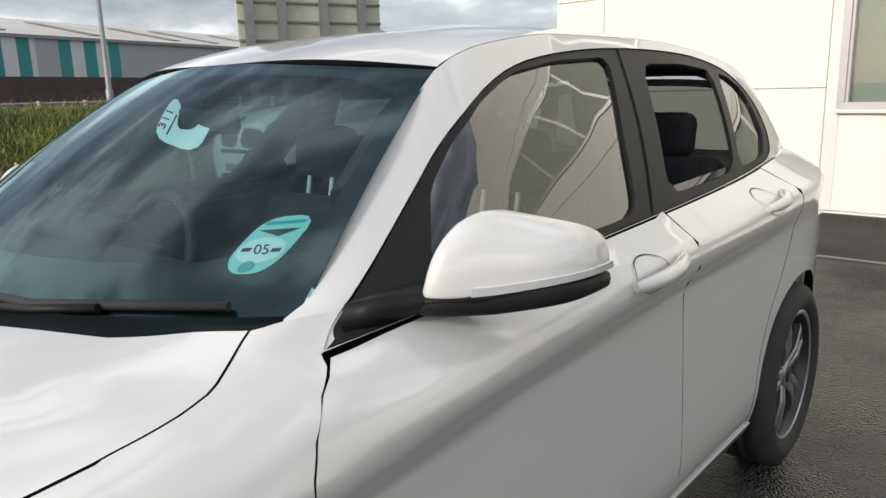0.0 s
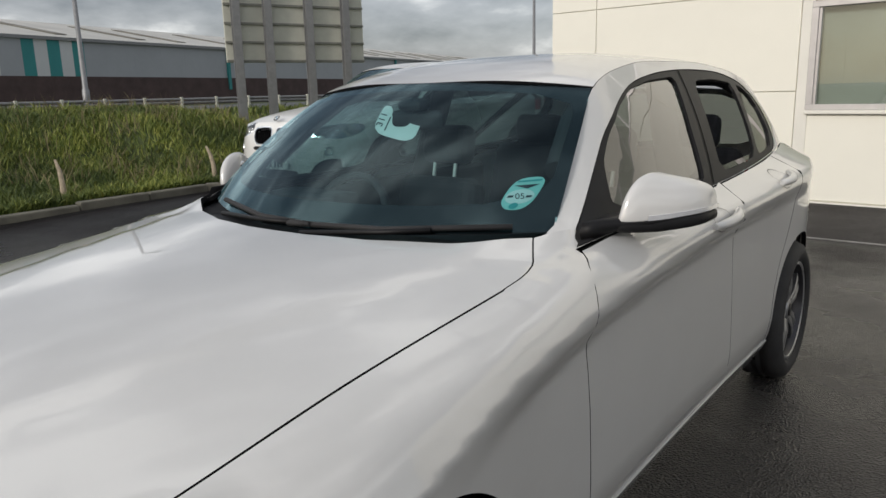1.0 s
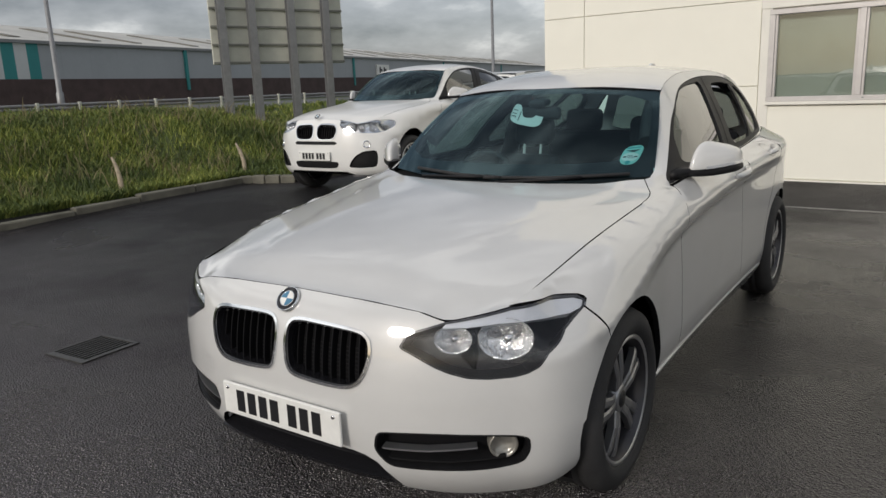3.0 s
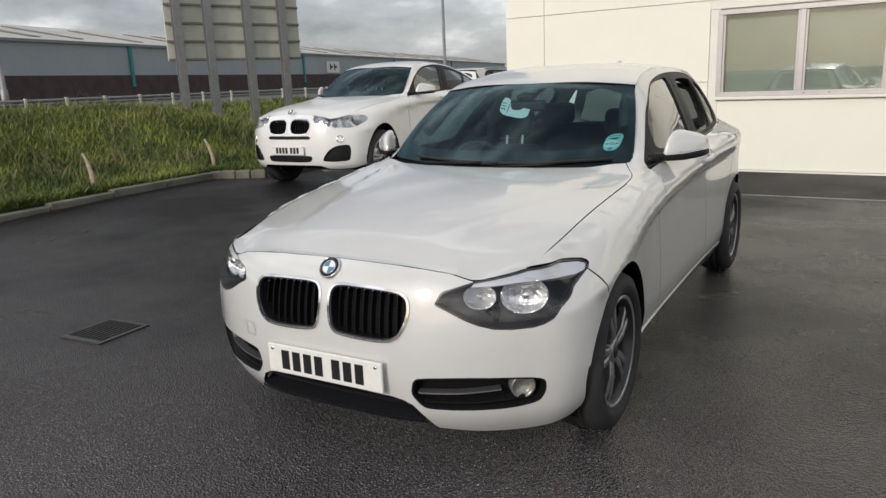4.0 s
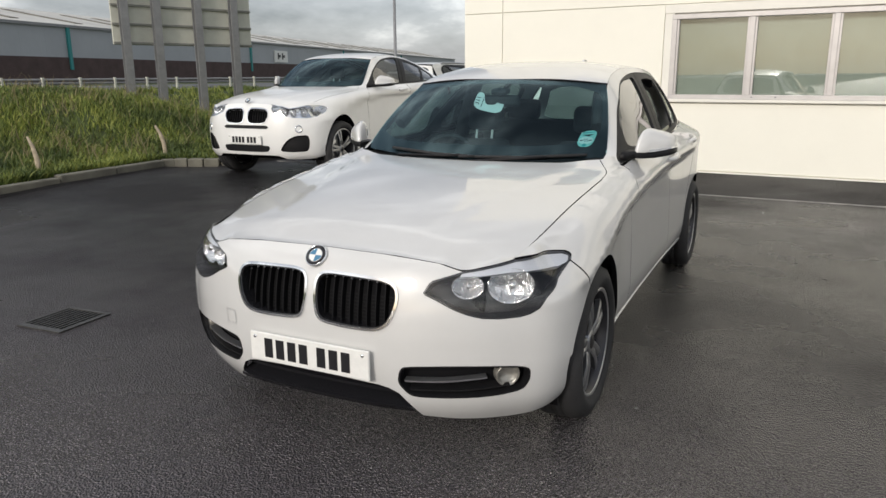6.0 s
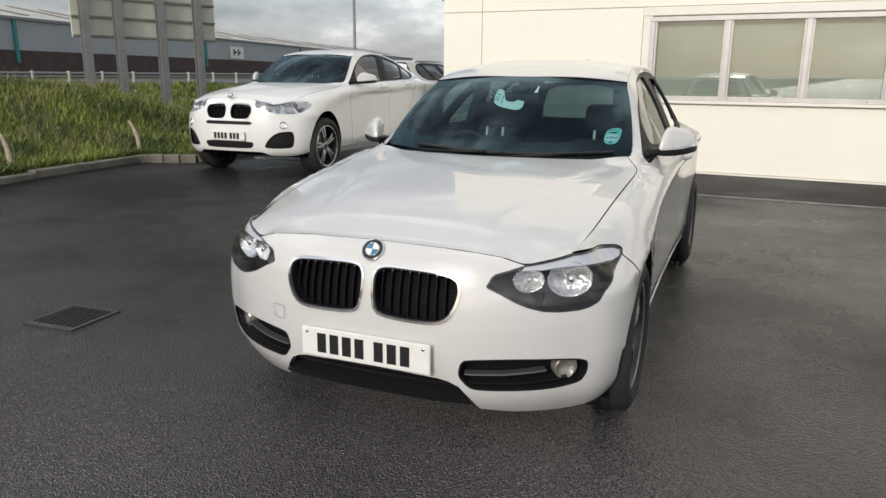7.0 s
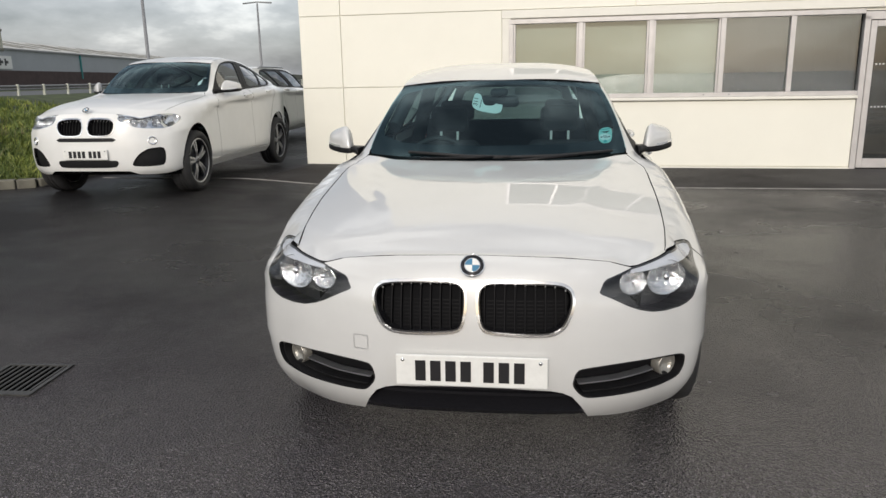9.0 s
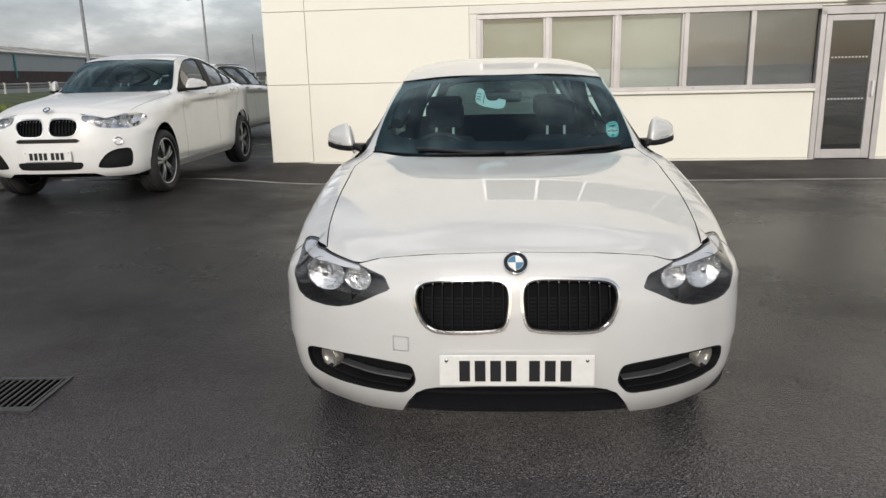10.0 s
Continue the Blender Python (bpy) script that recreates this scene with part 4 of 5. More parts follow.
    sheen_scale = t.nodes.new("ShaderNodeVectorMath")
    sheen_scale.operation = "SCALE"
    t.links.new(mix.outputs["Result"], sheen_scale.inputs[0])
    t.links.new(worn.outputs[0], sheen_scale.inputs["Scale"])
    t.links.new(sheen_scale.outputs["Vector"], b.inputs["Base Color"])
    r = node(t, "ShaderNodeMapRange")
    for k, v in (("From Min", 0.34), ("From Max", 0.66), ("To Min", wet), ("To Max", dry)):
        r.inputs[k].default_value = v
    # the yard drains away from the bank: wet by the car, drier towards the grass
    fall = node(t, "ShaderNodeMapRange")
    for k, v in (("From Min", -3.9), ("From Max", -0.7), ("To Min", 0.05), ("To Max", -0.07)):
        fall.inputs[k].default_value = v
    slope = t.nodes.new("ShaderNodeVectorMath")
    slope.operation = "DOT_PRODUCT"
    slope.inputs[1].default_value = (0.62, -0.70, 0)
    t.links.new(c.outputs["Object"], slope.inputs[0])
    t.links.new(slope.outputs["Value"], fall.inputs["Value"])
    damp = node(t, "ShaderNodeMath")
    t.links.new(patch.outputs["Fac"], damp.inputs[0])
    t.links.new(fall.outputs[0], damp.inputs[1])
    t.links.new(damp.outputs[0], r.inputs["Value"])
    t.links.new(r.outputs[0], b.inputs["Roughness"])
    film_ = node(t, "ShaderNodeMapRange")
    for k, v in (("From Min", 0.40), ("From Max", 0.68), ("To Min", 0.58), ("To Max", 0.16)):
        film_.inputs[k].default_value = v
    t.links.new(damp.outputs[0], film_.inputs["Value"])
    t.links.new(film_.outputs[0], b.inputs["Specular IOR Level"])
    chips = node(t, "ShaderNodeTexVoronoi", Scale=115.0)
    t.links.new(c.outputs["Object"], chips.inputs["Vector"])
    bp = node(t, "ShaderNodeBump", Strength=1.0, Distance=0.016)
    t.links.new(chips.outputs["Distance"], bp.inputs["Height"])
    t.links.new(bp.outputs[0], b.inputs["Normal"])
    return m


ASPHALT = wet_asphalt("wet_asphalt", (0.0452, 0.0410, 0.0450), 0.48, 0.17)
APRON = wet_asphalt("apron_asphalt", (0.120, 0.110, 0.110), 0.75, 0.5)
EARTH = material("bank_earth", (0.045, 0.06, 0.018), 0.95, vary=0.5, scale=1.2, bump=0.4, bump_scale=12)
FAR_ROAD = material("far_road", (0.07, 0.07, 0.072), 0.6, vary=0.2, scale=0.3, bump=0.1, bump_scale=40)
CONCRETE = material("kerb_concrete", (0.145, 0.138, 0.110), 0.8, vary=0.35, scale=3.0, bump=0.3, bump_scale=90)
BLADE = material("grass_blade", (0.082, 0.142, 0.029), 0.7, vary=0.55, scale=0.9, bump_scale=6.0)
STRAW = material("dry_stem", (0.20, 0.17, 0.09), 0.9, vary=0.4, scale=10)
WOOD = material("weathered_wood", (0.34, 0.28, 0.20), 0.85, vary=0.35, scale=14, bump=0.3, bump_scale=80)
CLAD = material("cream_cladding", (0.84, 0.82, 0.725), 0.42, vary=0.03, scale=0.7, bump=0.02, bump_scale=60)
CLAD_TRIM = material("cream_flashing", (0.78, 0.76, 0.69), 0.45, vary=0.04, scale=3)
ALU = material("window_aluminium", (0.53, 0.51, 0.50), 0.38, metal=0.35, vary=0.08, scale=6)
BLIND = material("window_blind", (0.42, 0.44, 0.38), 0.9, vary=0.06, scale=5)
BLIND_DARK = material("grey_blind", (0.085, 0.088, 0.095), 0.9, vary=0.08, scale=5)
ROOM = material("dim_room", (0.08, 0.08, 0.08), 0.9, vary=0.2, scale=2)
LINE = material("worn_line", (0.26, 0.25, 0.24), 0.7, vary=0.4, scale=4)
IRON = material("drain_iron", (0.055, 0.053, 0.050), 0.42, metal=0.2, vary=0.4, scale=20, bump=0.2, bump_scale=150)
GALV = material("galvanised_steel", (0.27, 0.272, 0.275), 0.5, metal=0.5, vary=0.12, scale=5)
SIGN_BACK = material("sign_back", (0.58, 0.58, 0.50), 0.6, vary=0.08, scale=2)
SIGN_RIB = material("sign_rib", (0.24, 0.24, 0.21), 0.6, metal=0.2, vary=0.1)
SHEET_GREY = material("grey_cladding", (0.36, 0.38, 0.40), 0.5, vary=0.06, scale=0.2, bump_scale=2.0)
SHEET_TEAL = material("teal_cladding", (0.03, 0.24, 0.24), 0.5, vary=0.08, scale=0.4)
SHEET_WHITE = material("pale_cladding", (0.58, 0.60, 0.60), 0.5, vary=0.05, scale=0.4)
BROWN_BRICK = material("brown_brick", (0.075, 0.05, 0.047), 0.85, vary=0.25, scale=0.6, bump_scale=5.0)
ROOFING = material("roof_sheet", (0.54, 0.53, 0.49), 0.6, vary=0.14, scale=0.15, bump_scale=3.0)
ROOF_DIRT = material("roof_stain", (0.20, 0.19, 0.16), 0.7, vary=0.2, scale=0.3)
HILL = material("far_hill", (0.05, 0.055, 0.05), 0.95, vary=0.3, scale=0.05)

BANK = spline((-60, .5), (-33, .62), (-30, .66), (-14, .95), (-11.5, 1.02), (-10.4, .88), (-9.6, .56), (-8.85, .26), (-7.5, .10), (-7.1, .085))


def edge_x(y):
    """Where the kerb of the bank runs."""
    return -6.60 - .07 * (min(6.0, max(-4.0, y)) - 3) + .80 * smooth(5.75, 6.3, y)


def rise(x, y):
    """The yard climbs gently towards the bank."""
    return .09 * smooth(-2.2, -3.9, x) * smooth(1.0, 4.5, y) * (1 - .55 * smooth(7.5, 9.2, y) * smooth(-5.5, -4.2, x))


def land(x, y):
    shift = edge_x(y) + 7.0
    if x > edge_x(y) - .13:
        return rise(x, y)
    z = .08 + BANK(x - shift * smooth(-14, -8, x))
    fade = smooth(7.5, 11.5, y) * smooth(-27, -20, x)
    return z * (1 - fade) + .14 * fade


xs = [-1500, -600, -250, -140, -90, -60, -45, -36, -33, -30, -26, -22, -18, -16, -14] + span(-13, -7.6, 18) + [-7.3, -7.14, -6.9, -6.7, -6.5, -6.3, -6, -5.5, -5] + span(-4.6, -1.8, 14) + [-1, 0, 4, 8, 14, 30, 80, 200, 600, 1500]
ys = [-1500, -600, -200, -80, -40, -25, -15, -10, -6] + span(-4, 5, 10) + span(5.5, 6.6, 14) + span(7.5, 16, 9) + [20, 26, 34, 45, 60, 90, 140, 250, 600, 1500]
ground_mesh = bpy.data.meshes.new("ground")
verts = []
for y in ys:
    for x in xs:
        bent = x + (edge_x(y) + 7.0) * smooth(-14, -8.5, x) * (1 - smooth(-6.3, -3, x))
        verts.append((bent, y, land(bent, y) if x < -1 else 0))
quads = [(j * len(xs) + i, j * len(xs) + i + 1, (j + 1) * len(xs) + i + 1, (j + 1) * len(xs) + i) for j in range(len(ys) - 1) for i in range(len(xs) - 1)]
ground_mesh.from_pydata(verts, [], quads)
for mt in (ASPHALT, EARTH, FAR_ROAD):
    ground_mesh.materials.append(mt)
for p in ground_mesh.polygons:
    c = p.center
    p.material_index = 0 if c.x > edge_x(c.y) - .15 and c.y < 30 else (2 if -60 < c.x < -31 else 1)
    p.use_smooth = c.x < -7
tagged(new("ground", ground_mesh), "dark wet asphalt yard rising into a grassy bank and a road beyond", "ground", kind="structure")



def laid(name, x0, x1, y0, y1, lift, mat):
    """A thin strip that follows the ground, turned a little with the building."""
    bm = bmesh.new()
    turn = Matrix.Rotation(radians(-1.9), 4, "Z")
    rows = []
    for x in span(x0, x1, 60):
        row = []
        for y in span(y0, y1, 1 if y1 - y0 < .1 else 6):
            p = turn @ Vector((x, y, 0))
            row.append(bm.verts.new((p.x, p.y, land(p.x, p.y) + lift)))
        rows.append(row)
    for p, q in zip(rows, rows[1:]):
        for k in range(len(p) - 1):
            bm.faces.new((p[k], q[k], q[k + 1], p[k + 1]))
    rim = bmesh.ops.extrude_face_region(bm, geom=bm.faces[:])
    for v in rim["geom"]:
        if isinstance(v, bmesh.types.BMVert):
            v.co.z -= lift + .02
    return part(name, bm, mat)


tagged(laid("pavement", -3.7, 14, 6.875, 9.2, .006, APRON), "paler worn asphalt strip along the building", "pavement", kind="structure")
tagged(laid("trim", -6.0, 14, 6.838, 6.864, .009, LINE), "thin pale worn edging line on the asphalt", "line", kind="structure")

# drain grating
drain = tagged(new("drain_grating"), "square iron drain grating set in the wet asphalt", "drain")
drain.matrix_basis = pose(-2.235, .650, 0, 0, 0, 3)
fr = box(-.17, -.19, -.02, .17, -.150, .009)
box(-.17, .150, -.02, .17, .17, .009, bm=fr)
box(-.17, -.150, -.02, -.150, .150, .009, bm=fr)
box(.150, -.150, -.02, .17, .150, .009, bm=fr)
part("drain_frame", fr, IRON, drain)
# flat black slab: the dark of the shaft is put into the colour
PIT = material("pit_black", (0.002, 0.002, 0.002), 1.0, spec=0.0)
part("pit_shade", box(-.15, -.15, -.02, .15, .15, .0012), PIT, drain)
for k in range(9):
    bar = box(-.0055, -.15, -.01, .0055, .15, .0060, .001, 1)
    ob = part("drain_bar", bar, IRON, drain)
    ob.matrix_basis = pose(-.132 + k * .033, 0, 0)

# ---- the cream building ----
WY = 9.05
building = tagged(new("building"), "cream-clad office building with a band of aluminium windows", "building", kind="structure")
FACADE = Matrix.Translation((0, 8.914, 0)) @ Matrix.Rotation(radians(-3.26), 4, "Z") @ Matrix.Translation((0, -WY, 0))
building.matrix_basis = FACADE
WIN_X = [-.18, .836, 1.834, 2.817, 3.738, 4.646]
WIN_Z0, WIN_Z1, DOOR_X1, DOOR_Z1 = 1.045, 2.165, 5.52, 2.09
wall = bmesh.new()
for x0, x1, z0, z1 in ((-3.50, WIN_X[0], -.3, 7.6), (WIN_X[0], 14, WIN_Z1, 7.6), (WIN_X[0], WIN_X[-1], -.3, WIN_Z0), (DOOR_X1, 14, -.3, WIN_Z1)):
    box(x0, WY + .03, z0, x1, WY + .28, z1, bm=wall)
box(-3.50, WY + .28, -.3, -3.25, WY + 14, 7.6, bm=wall)
box(13.75, WY + .28, -.3, 14, WY + 14, 7.6, bm=wall)
box(-3.50, WY + 13.75, -.3, 14, WY + 14, 7.6, bm=wall)
box(-3.50, WY + .03, 7.6, 14, WY + 14, 7.8, bm=wall)
part("wall_core", wall, CLAD, building)
part("room_back", box(-.8, WY + 2.2, -.05, 8, WY + 2.3, 2.6), ROOM, building)
part("room_floor", box(-.8, WY + .3, -.08, 8, WY + 2.3, -.02), ROOM, building)
part("room_ceiling", box(-.8, WY + .3, 2.55, 8, WY + 2.3, 2.62), ROOM, building)


def clad(x0, z0, x1, z1):
    return part("cladding_panel", box(x0 + .004, WY, z0 + .004, x1 - .004, WY + .035, z1 - .004, .006, 2), CLAD, building)


for z0, z1 in ((.03, 1.237), (1.237, 2.323), (2.323, 3.7), (3.7, 5.5), (5.5, 7.6)):
    clad(-3.50, z0, -2.826, z1)
    if z0 < 2.3:
        clad(-2.826, z0, WIN_X[0] - .14, z1)
    else:
        clad(-2.826, z0, 1.6, z1)
        clad(1.6, z0, 6.2, z1)
        clad(6.2, z0, 14, z1)
clad(WIN_X[0] - .02, .03, WIN_X[-1], WIN_Z0 - .06)
clad(DOOR_X1 + .05, .03, 9.5, WIN_Z1 + .14)
clad(9.5, .03, 14, WIN_Z1 + .14)
part("corner_post", box(WIN_X[0] - .135, WY - .012, .03, WIN_X[0] - .006, WY + .03, 2.318, .006, 2), CLAD_TRIM, building)
part("head_flashing", box(WIN_X[0] - .14, WY - .02, WIN_Z1 + .035, 14, WY + .05, WIN_Z1 + .152, .008, 2), CLAD_TRIM, building)
part("sill_flashing", box(WIN_X[0] - .03, WY - .055, WIN_Z0 - .055, WIN_X[-1], WY + .10, WIN_Z0 - .012, .008, 2), CLAD_TRIM, building)
part("base_flashing", box(-3.52, WY - .022, -.045, WIN_X[-1], WY + .05, .022, .006, 2), CLAD_TRIM, building)
part("base_flashing", box(DOOR_X1 + .05, WY - .022, -.045, 14, WY + .05, .022, .006, 2), CLAD_TRIM, building)

window = tagged(new("window_1"), "long band of aluminium-framed windows, pale blinds closed, the last panes dark", "window", kind="structure")
window.matrix_basis = FACADE
for x in WIN_X[:-1]:
    part("window_frame", box(x - .035, WY - .018, WIN_Z0 + .05, x + .035, WY + .10, WIN_Z1 - .045, .005, 2), ALU, window)
part("window_frame", box(WIN_X[0] - .035, WY - .02, WIN_Z1 - .045, WIN_X[-1], WY + .10, WIN_Z1 + .02, .005, 2), ALU, window)
part("window_frame", box(WIN_X[0] - .035, WY - .02, WIN_Z0 - .01, WIN_X[-1], WY + .10, WIN_Z0 + .05, .005, 2), ALU, window)
for k in range(5):
    x0, x1 = WIN_X[k] + .035, WIN_X[k + 1] - .035
    if k < 3:
        inner = box(x0, WY + .005, WIN_Z0 + .05, x0 + .028, WY + .09, WIN_Z1 - .045, .003, 1)
        box(x1 - .028, WY + .005, WIN_Z0 + .05, x1, WY + .09, WIN_Z1 - .045, .003, 1, bm=inner)
        part("sash", inner, ALU, window)
    g = part("window_pane", box(x0, WY + .035, WIN_Z0 + .05, x1, WY + .041, WIN_Z1 - .045), PANE, window)
    g.visible_shadow = False
    n = 11
    for i in range(n):
        a = x0 + (x1 - x0) * i / n
        b = x0 + (x1 - x0) * (i + 1) / n
        sl = part("blind_slat", box(a, WY + .12 + .004 * (i % 2), WIN_Z0 + .04, b + .004, WY + .123 + .004 * (i % 2), WIN_Z1 - .03), BLIND if k < 3 else BLIND_DARK, window)
for x in (.9, 1.2, 2.6, 2.95):
    part("frame_bolt", box(x - .012, WY - .024, WIN_Z0 + .012, x + .012, WY - .018, WIN_Z0 + .03, .003, 1), GALV, window)

upper_band = tagged(new("window_2"), "upper band of dark aluminium-framed windows above the flashing", "window", kind="structure")
upper_band.matrix_basis = FACADE
part("window_frame", box(WIN_X[0] - .04, WY - .02, 4.10, 9.0, WY + .0, 4.16, .005, 1), ALU, upper_band)
part("window_frame", box(WIN_X[0] - .04, WY - .02, 5.20, 9.0, WY + .0, 5.26, .005, 1), ALU, upper_band)
for k in range(10):
    x = WIN_X[0] + k * .99
    part("window_frame", box(x - .035, WY - .018, 4.16, x + .035, WY - .001, 5.20, .005, 1), ALU, upper_band)
    if k < 9:
        part("window_pane", box(x + .035, WY - .010, 4.16, x + .955, WY - .003, 5.20), BLIND, upper_band)

door = tagged(new("door_1"), "glazed aluminium entrance door with rows of dots, closed", "door", kind="structure")
door.matrix_basis = FACADE
dx0, dx1 = WIN_X[-1], DOOR_X1
part("door_frame", box(dx0 - .0, WY - .02, -.03, dx0 + .075, WY + .10, DOOR_Z1, .005, 2), ALU, door)
part("door_frame", box(dx1 - .03, WY - .02, -.03, dx1 + .05, WY + .10, DOOR_Z1, .005, 2), ALU, door)
part("door_frame", box(dx0, WY - .02, DOOR_Z1 - .05, dx1 + .05, WY + .10, DOOR_Z1 + .06, .005, 2), ALU, door)
for a, b, c, d in ((dx0 + .085, .02, dx0 + .165, DOOR_Z1 - .06), (dx1 - .15, .02, dx1 - .04, DOOR_Z1 - .06), (dx0 + .165, .02, dx1 - .15, .15), (dx0 + .165, DOOR_Z1 - .14, dx1 - .15, DOOR_Z1 - .06)):
    part("door_rail", box(a, WY - .005, b, c, WY + .05, d, .005, 2), ALU, door)
g = part("door_pane", box(dx0 + .165, WY + .02, .15, dx1 - .15, WY + .026, DOOR_Z1 - .14), PANE, door)
g.visible_shadow = False
for z in (.86, 1.44):
    for k in range(11):
        part("glass_dot", box(dx0 + .20 + k * .046, WY + .014, z, dx0 + .222 + k * .046, WY + .019, z + .022), SHEET_WHITE, door)
part("door_pull", box(dx1 - .115, WY - .06, .90, dx1 - .085, WY - .005, 1.12, .01, 2), PLATE, door, "white pull handle")
part("wall_lantern", box(4.97, WY - .10, 2.20, 5.29, WY - .022, 2.32, .02, 2), ALU, None).matrix_basis = FACADE
tagged(bpy.data.objects["wall_lantern"], "small grey box lamp fixed over the door", "lamp")

# ---- far warehouse ----
ware = tagged(new("warehouse"), "long grey warehouse with teal stripes, brick base and stained roof", "warehouse")
WU, WN = Vector((-.21, .978, 0)).normalized(), Vector((-.978, -.21, 0)).normalized()
W0 = Vector((-81.4, 38.4, 0))
ware.matrix_basis = Matrix((( WU.x, WN.x, 0, W0.x), (WU.y, WN.y, 0, W0.y), (0, 0, 1, 0), (0, 0, 0, 1)))
EAVE, BRICK, S0, S1 = 8.0, 4.0, -13.0, 260.0
part("brick_base", box(S0, 0, -1, S1, 40, BRICK), BROWN_BRICK, ware, "brown brick base")
for k in range(64):
    a = S0 + 4 + k * 4.2
    mat = SHEET_GREY
    part("wall_panel", box(a, .12, BRICK, a + 4.19, .4, EAVE), mat, ware)
part("wall_core", box(S0, .45, BRICK, S1, 40, EAVE - .02), SHEET_GREY, ware)
for a, b, mat in ((S0, -10.2, SHEET_WHITE), (-10.2, -8.9, SHEET_TEAL), (-8.9, -7.4, SHEET_WHITE), (-7.4, -6.0, SHEET_TEAL), (-6.0, -5.4, SHEET_WHITE), (-5.4, -2.8, SHEET_GREY), (-2.8, -1.35, SHEET_TEAL), (-1.35, .2, SHEET_WHITE), (.2, 1.75, SHEET_TEAL), (1.75, 3.3, SHEET_WHITE), (3.3, 4.8, SHEET_TEAL)):
    part("stripe_panel", box(a, .04, BRICK, b, .3, EAVE), mat, ware)
part("gutter", box(S0, -.25, EAVE - .15, S1, .1, EAVE + .2), GALV, ware)
for a in (28.3, 78.0, 128.0, 180.0):
    part("downpipe", box(a, -.2, BRICK - 1.6, a + .5, .1, EAVE), SHEET_TEAL, ware, "teal downpipe")
roofm = bmesh.new()
rv = [roofm.verts.new(c) for c in ((S0, -.2, EAVE + .15), (S1, -.2, EAVE + .15), (S1, 20, EAVE + 3.9), (S0, 20, EAVE + 3.9), (S0, 40, EAVE + .15), (S1, 40, EAVE + .15))]
roofm.faces.new(rv[:4])
roofm.faces.new((rv[3], rv[2], rv[5], rv[4]))
part("roof", roofm, ROOFING, ware, "pale stained roof sheets")
for k in range(26):
    a = -8 + k * 10.0 + (k % 3) * 1.5
    sk = box(a, 3, .0, a + 1.5, 15.5, .08)
    bmesh.ops.transform(sk, matrix=Matrix.Translation((0, -.2, EAVE + .2)) @ Matrix.Rotation(math.atan2(3.75, 20.2), 4, "X"), verts=sk.verts)
    part("roof_light", sk, ROOF_DIRT, ware, "dark stained roof light")
board = part("name_board", box(88.4, -.2, 4.3, 94.4, .06, 6.7), PLATE, ware, "white name board with dark bars")
for k in range(2):
    part("board_bar", box(89.6 + k * 2.0, -.26, 4.9, 90.1 + k * 2.0, -.18, 6.2), PLATE_INK, board)
    part("board_bar", box(90.1 + k * 2.0, -.26, 5.3, 90.9 + k * 2.0, -.18, 5.8), PLATE_INK, board)

# ---- barrier by the road ----
barrier = tagged(new("road_barrier"), "weathered grey crash barrier along the road", "barrier")
B0, BU = Vector((-33.0, 6.0, 0)), Vector((.148, .989, 0)).normalized()
rail = [B0 + BU * s + Vector((0, 0, .64 + .55)) for s in span(-40, 110, 30)]
rb = bmesh.new()
for dz in (-.08, .08):
    tube([p + Vector((.06, 0, dz)) for p in rail], .075, 6, bm=rb)
part("barrier_rail", rb, GALV, barrier)
post = box(-.07, -.06, 0, .05, .06, .78, .01, 1)
pm = part("barrier_post", post, SIGN_BACK, barrier)
for k in range(80):
    ob = pm if k == 0 else new("barrier_post", pm.data)
    ob.parent = barrier
    p = B0 + BU * (-36 + 1.83 * k)
    ob.location = (p.x + .12, p.y, .60)

# ---- the big sign seen from behind ----
sign = tagged(new("road_sign"), "large road sign seen from behind on four steel posts", "road sign")
sign.matrix_basis = pose(-17.5, 14.15, 0, 0, 0, 67)
part("sign_panel", box(0, -.03, 2.35, 4.55, .03, 6.9, .01, 1), SIGN_BACK, sign, "pale unpainted sign back")
for z in span(2.40, 6.85, 8):
    part("sign_rib", box(0, -.09, z - .035, 4.55, -.028, z + .035, .006, 1), SIGN_RIB, sign)
for x in (.32, 1.30, 2.62, 3.86):
    bm = box(x - .12, -.32, -.4, x + .12, -.295, 6.9, .003, 1)
    box(x - .02, -.30, -.4, x + .02, -.11, 6.9, bm=bm)
    box(x - .12, -.115, -.4, x + .12, -.092, 6.9, .003, 1, bm=bm)
    part("sign_post", bm, GALV, sign, "galvanised steel post")


def pole(x, y, h, arm=0.0, r=.09, z=0.0):
    p = tagged(new("lamp_post"), "tall grey steel lamp post by the road", "lamp post")
    p.location = (x, y, z)
    part("shaft", tube([(0, 0, -.3), (0, 0, 1.2), (0, 0, 1.25), (0, 0, h)], [r * 1.35, r * 1.35, r, r * .6], 10), GALV, p)
    if arm:
        part("arm", tube([(0, 0, h), (arm * .5, 0, h + .12), (arm, 0, h + .15)], r * .4, 8), GALV, p)
        part("lantern", box(arm - .1, -.14, h + .08, arm + .55, .14, h + .22, .05, 2), GALV, p)
    return p


pole(-32.1, 17.1, 9.5, 1.2, .12, .6)
pole(-43.1, 76.6, 18.0, 1.6, .20, .3)
pole(-24.1, 61.3, 7.9, 0, .12)
bpy.data.objects["lamp_post.002"]["label"] = "lamp post with a double arm far down the road"
part("arm", tube([(-1.3, 0, 7.9), (0, 0, 8.0), (1.3, 0, 7.9)], .06, 8), GALV, bpy.data.objects["lamp_post.002"])
pole(-29.4, 91.3, 6.6, 0, .12)

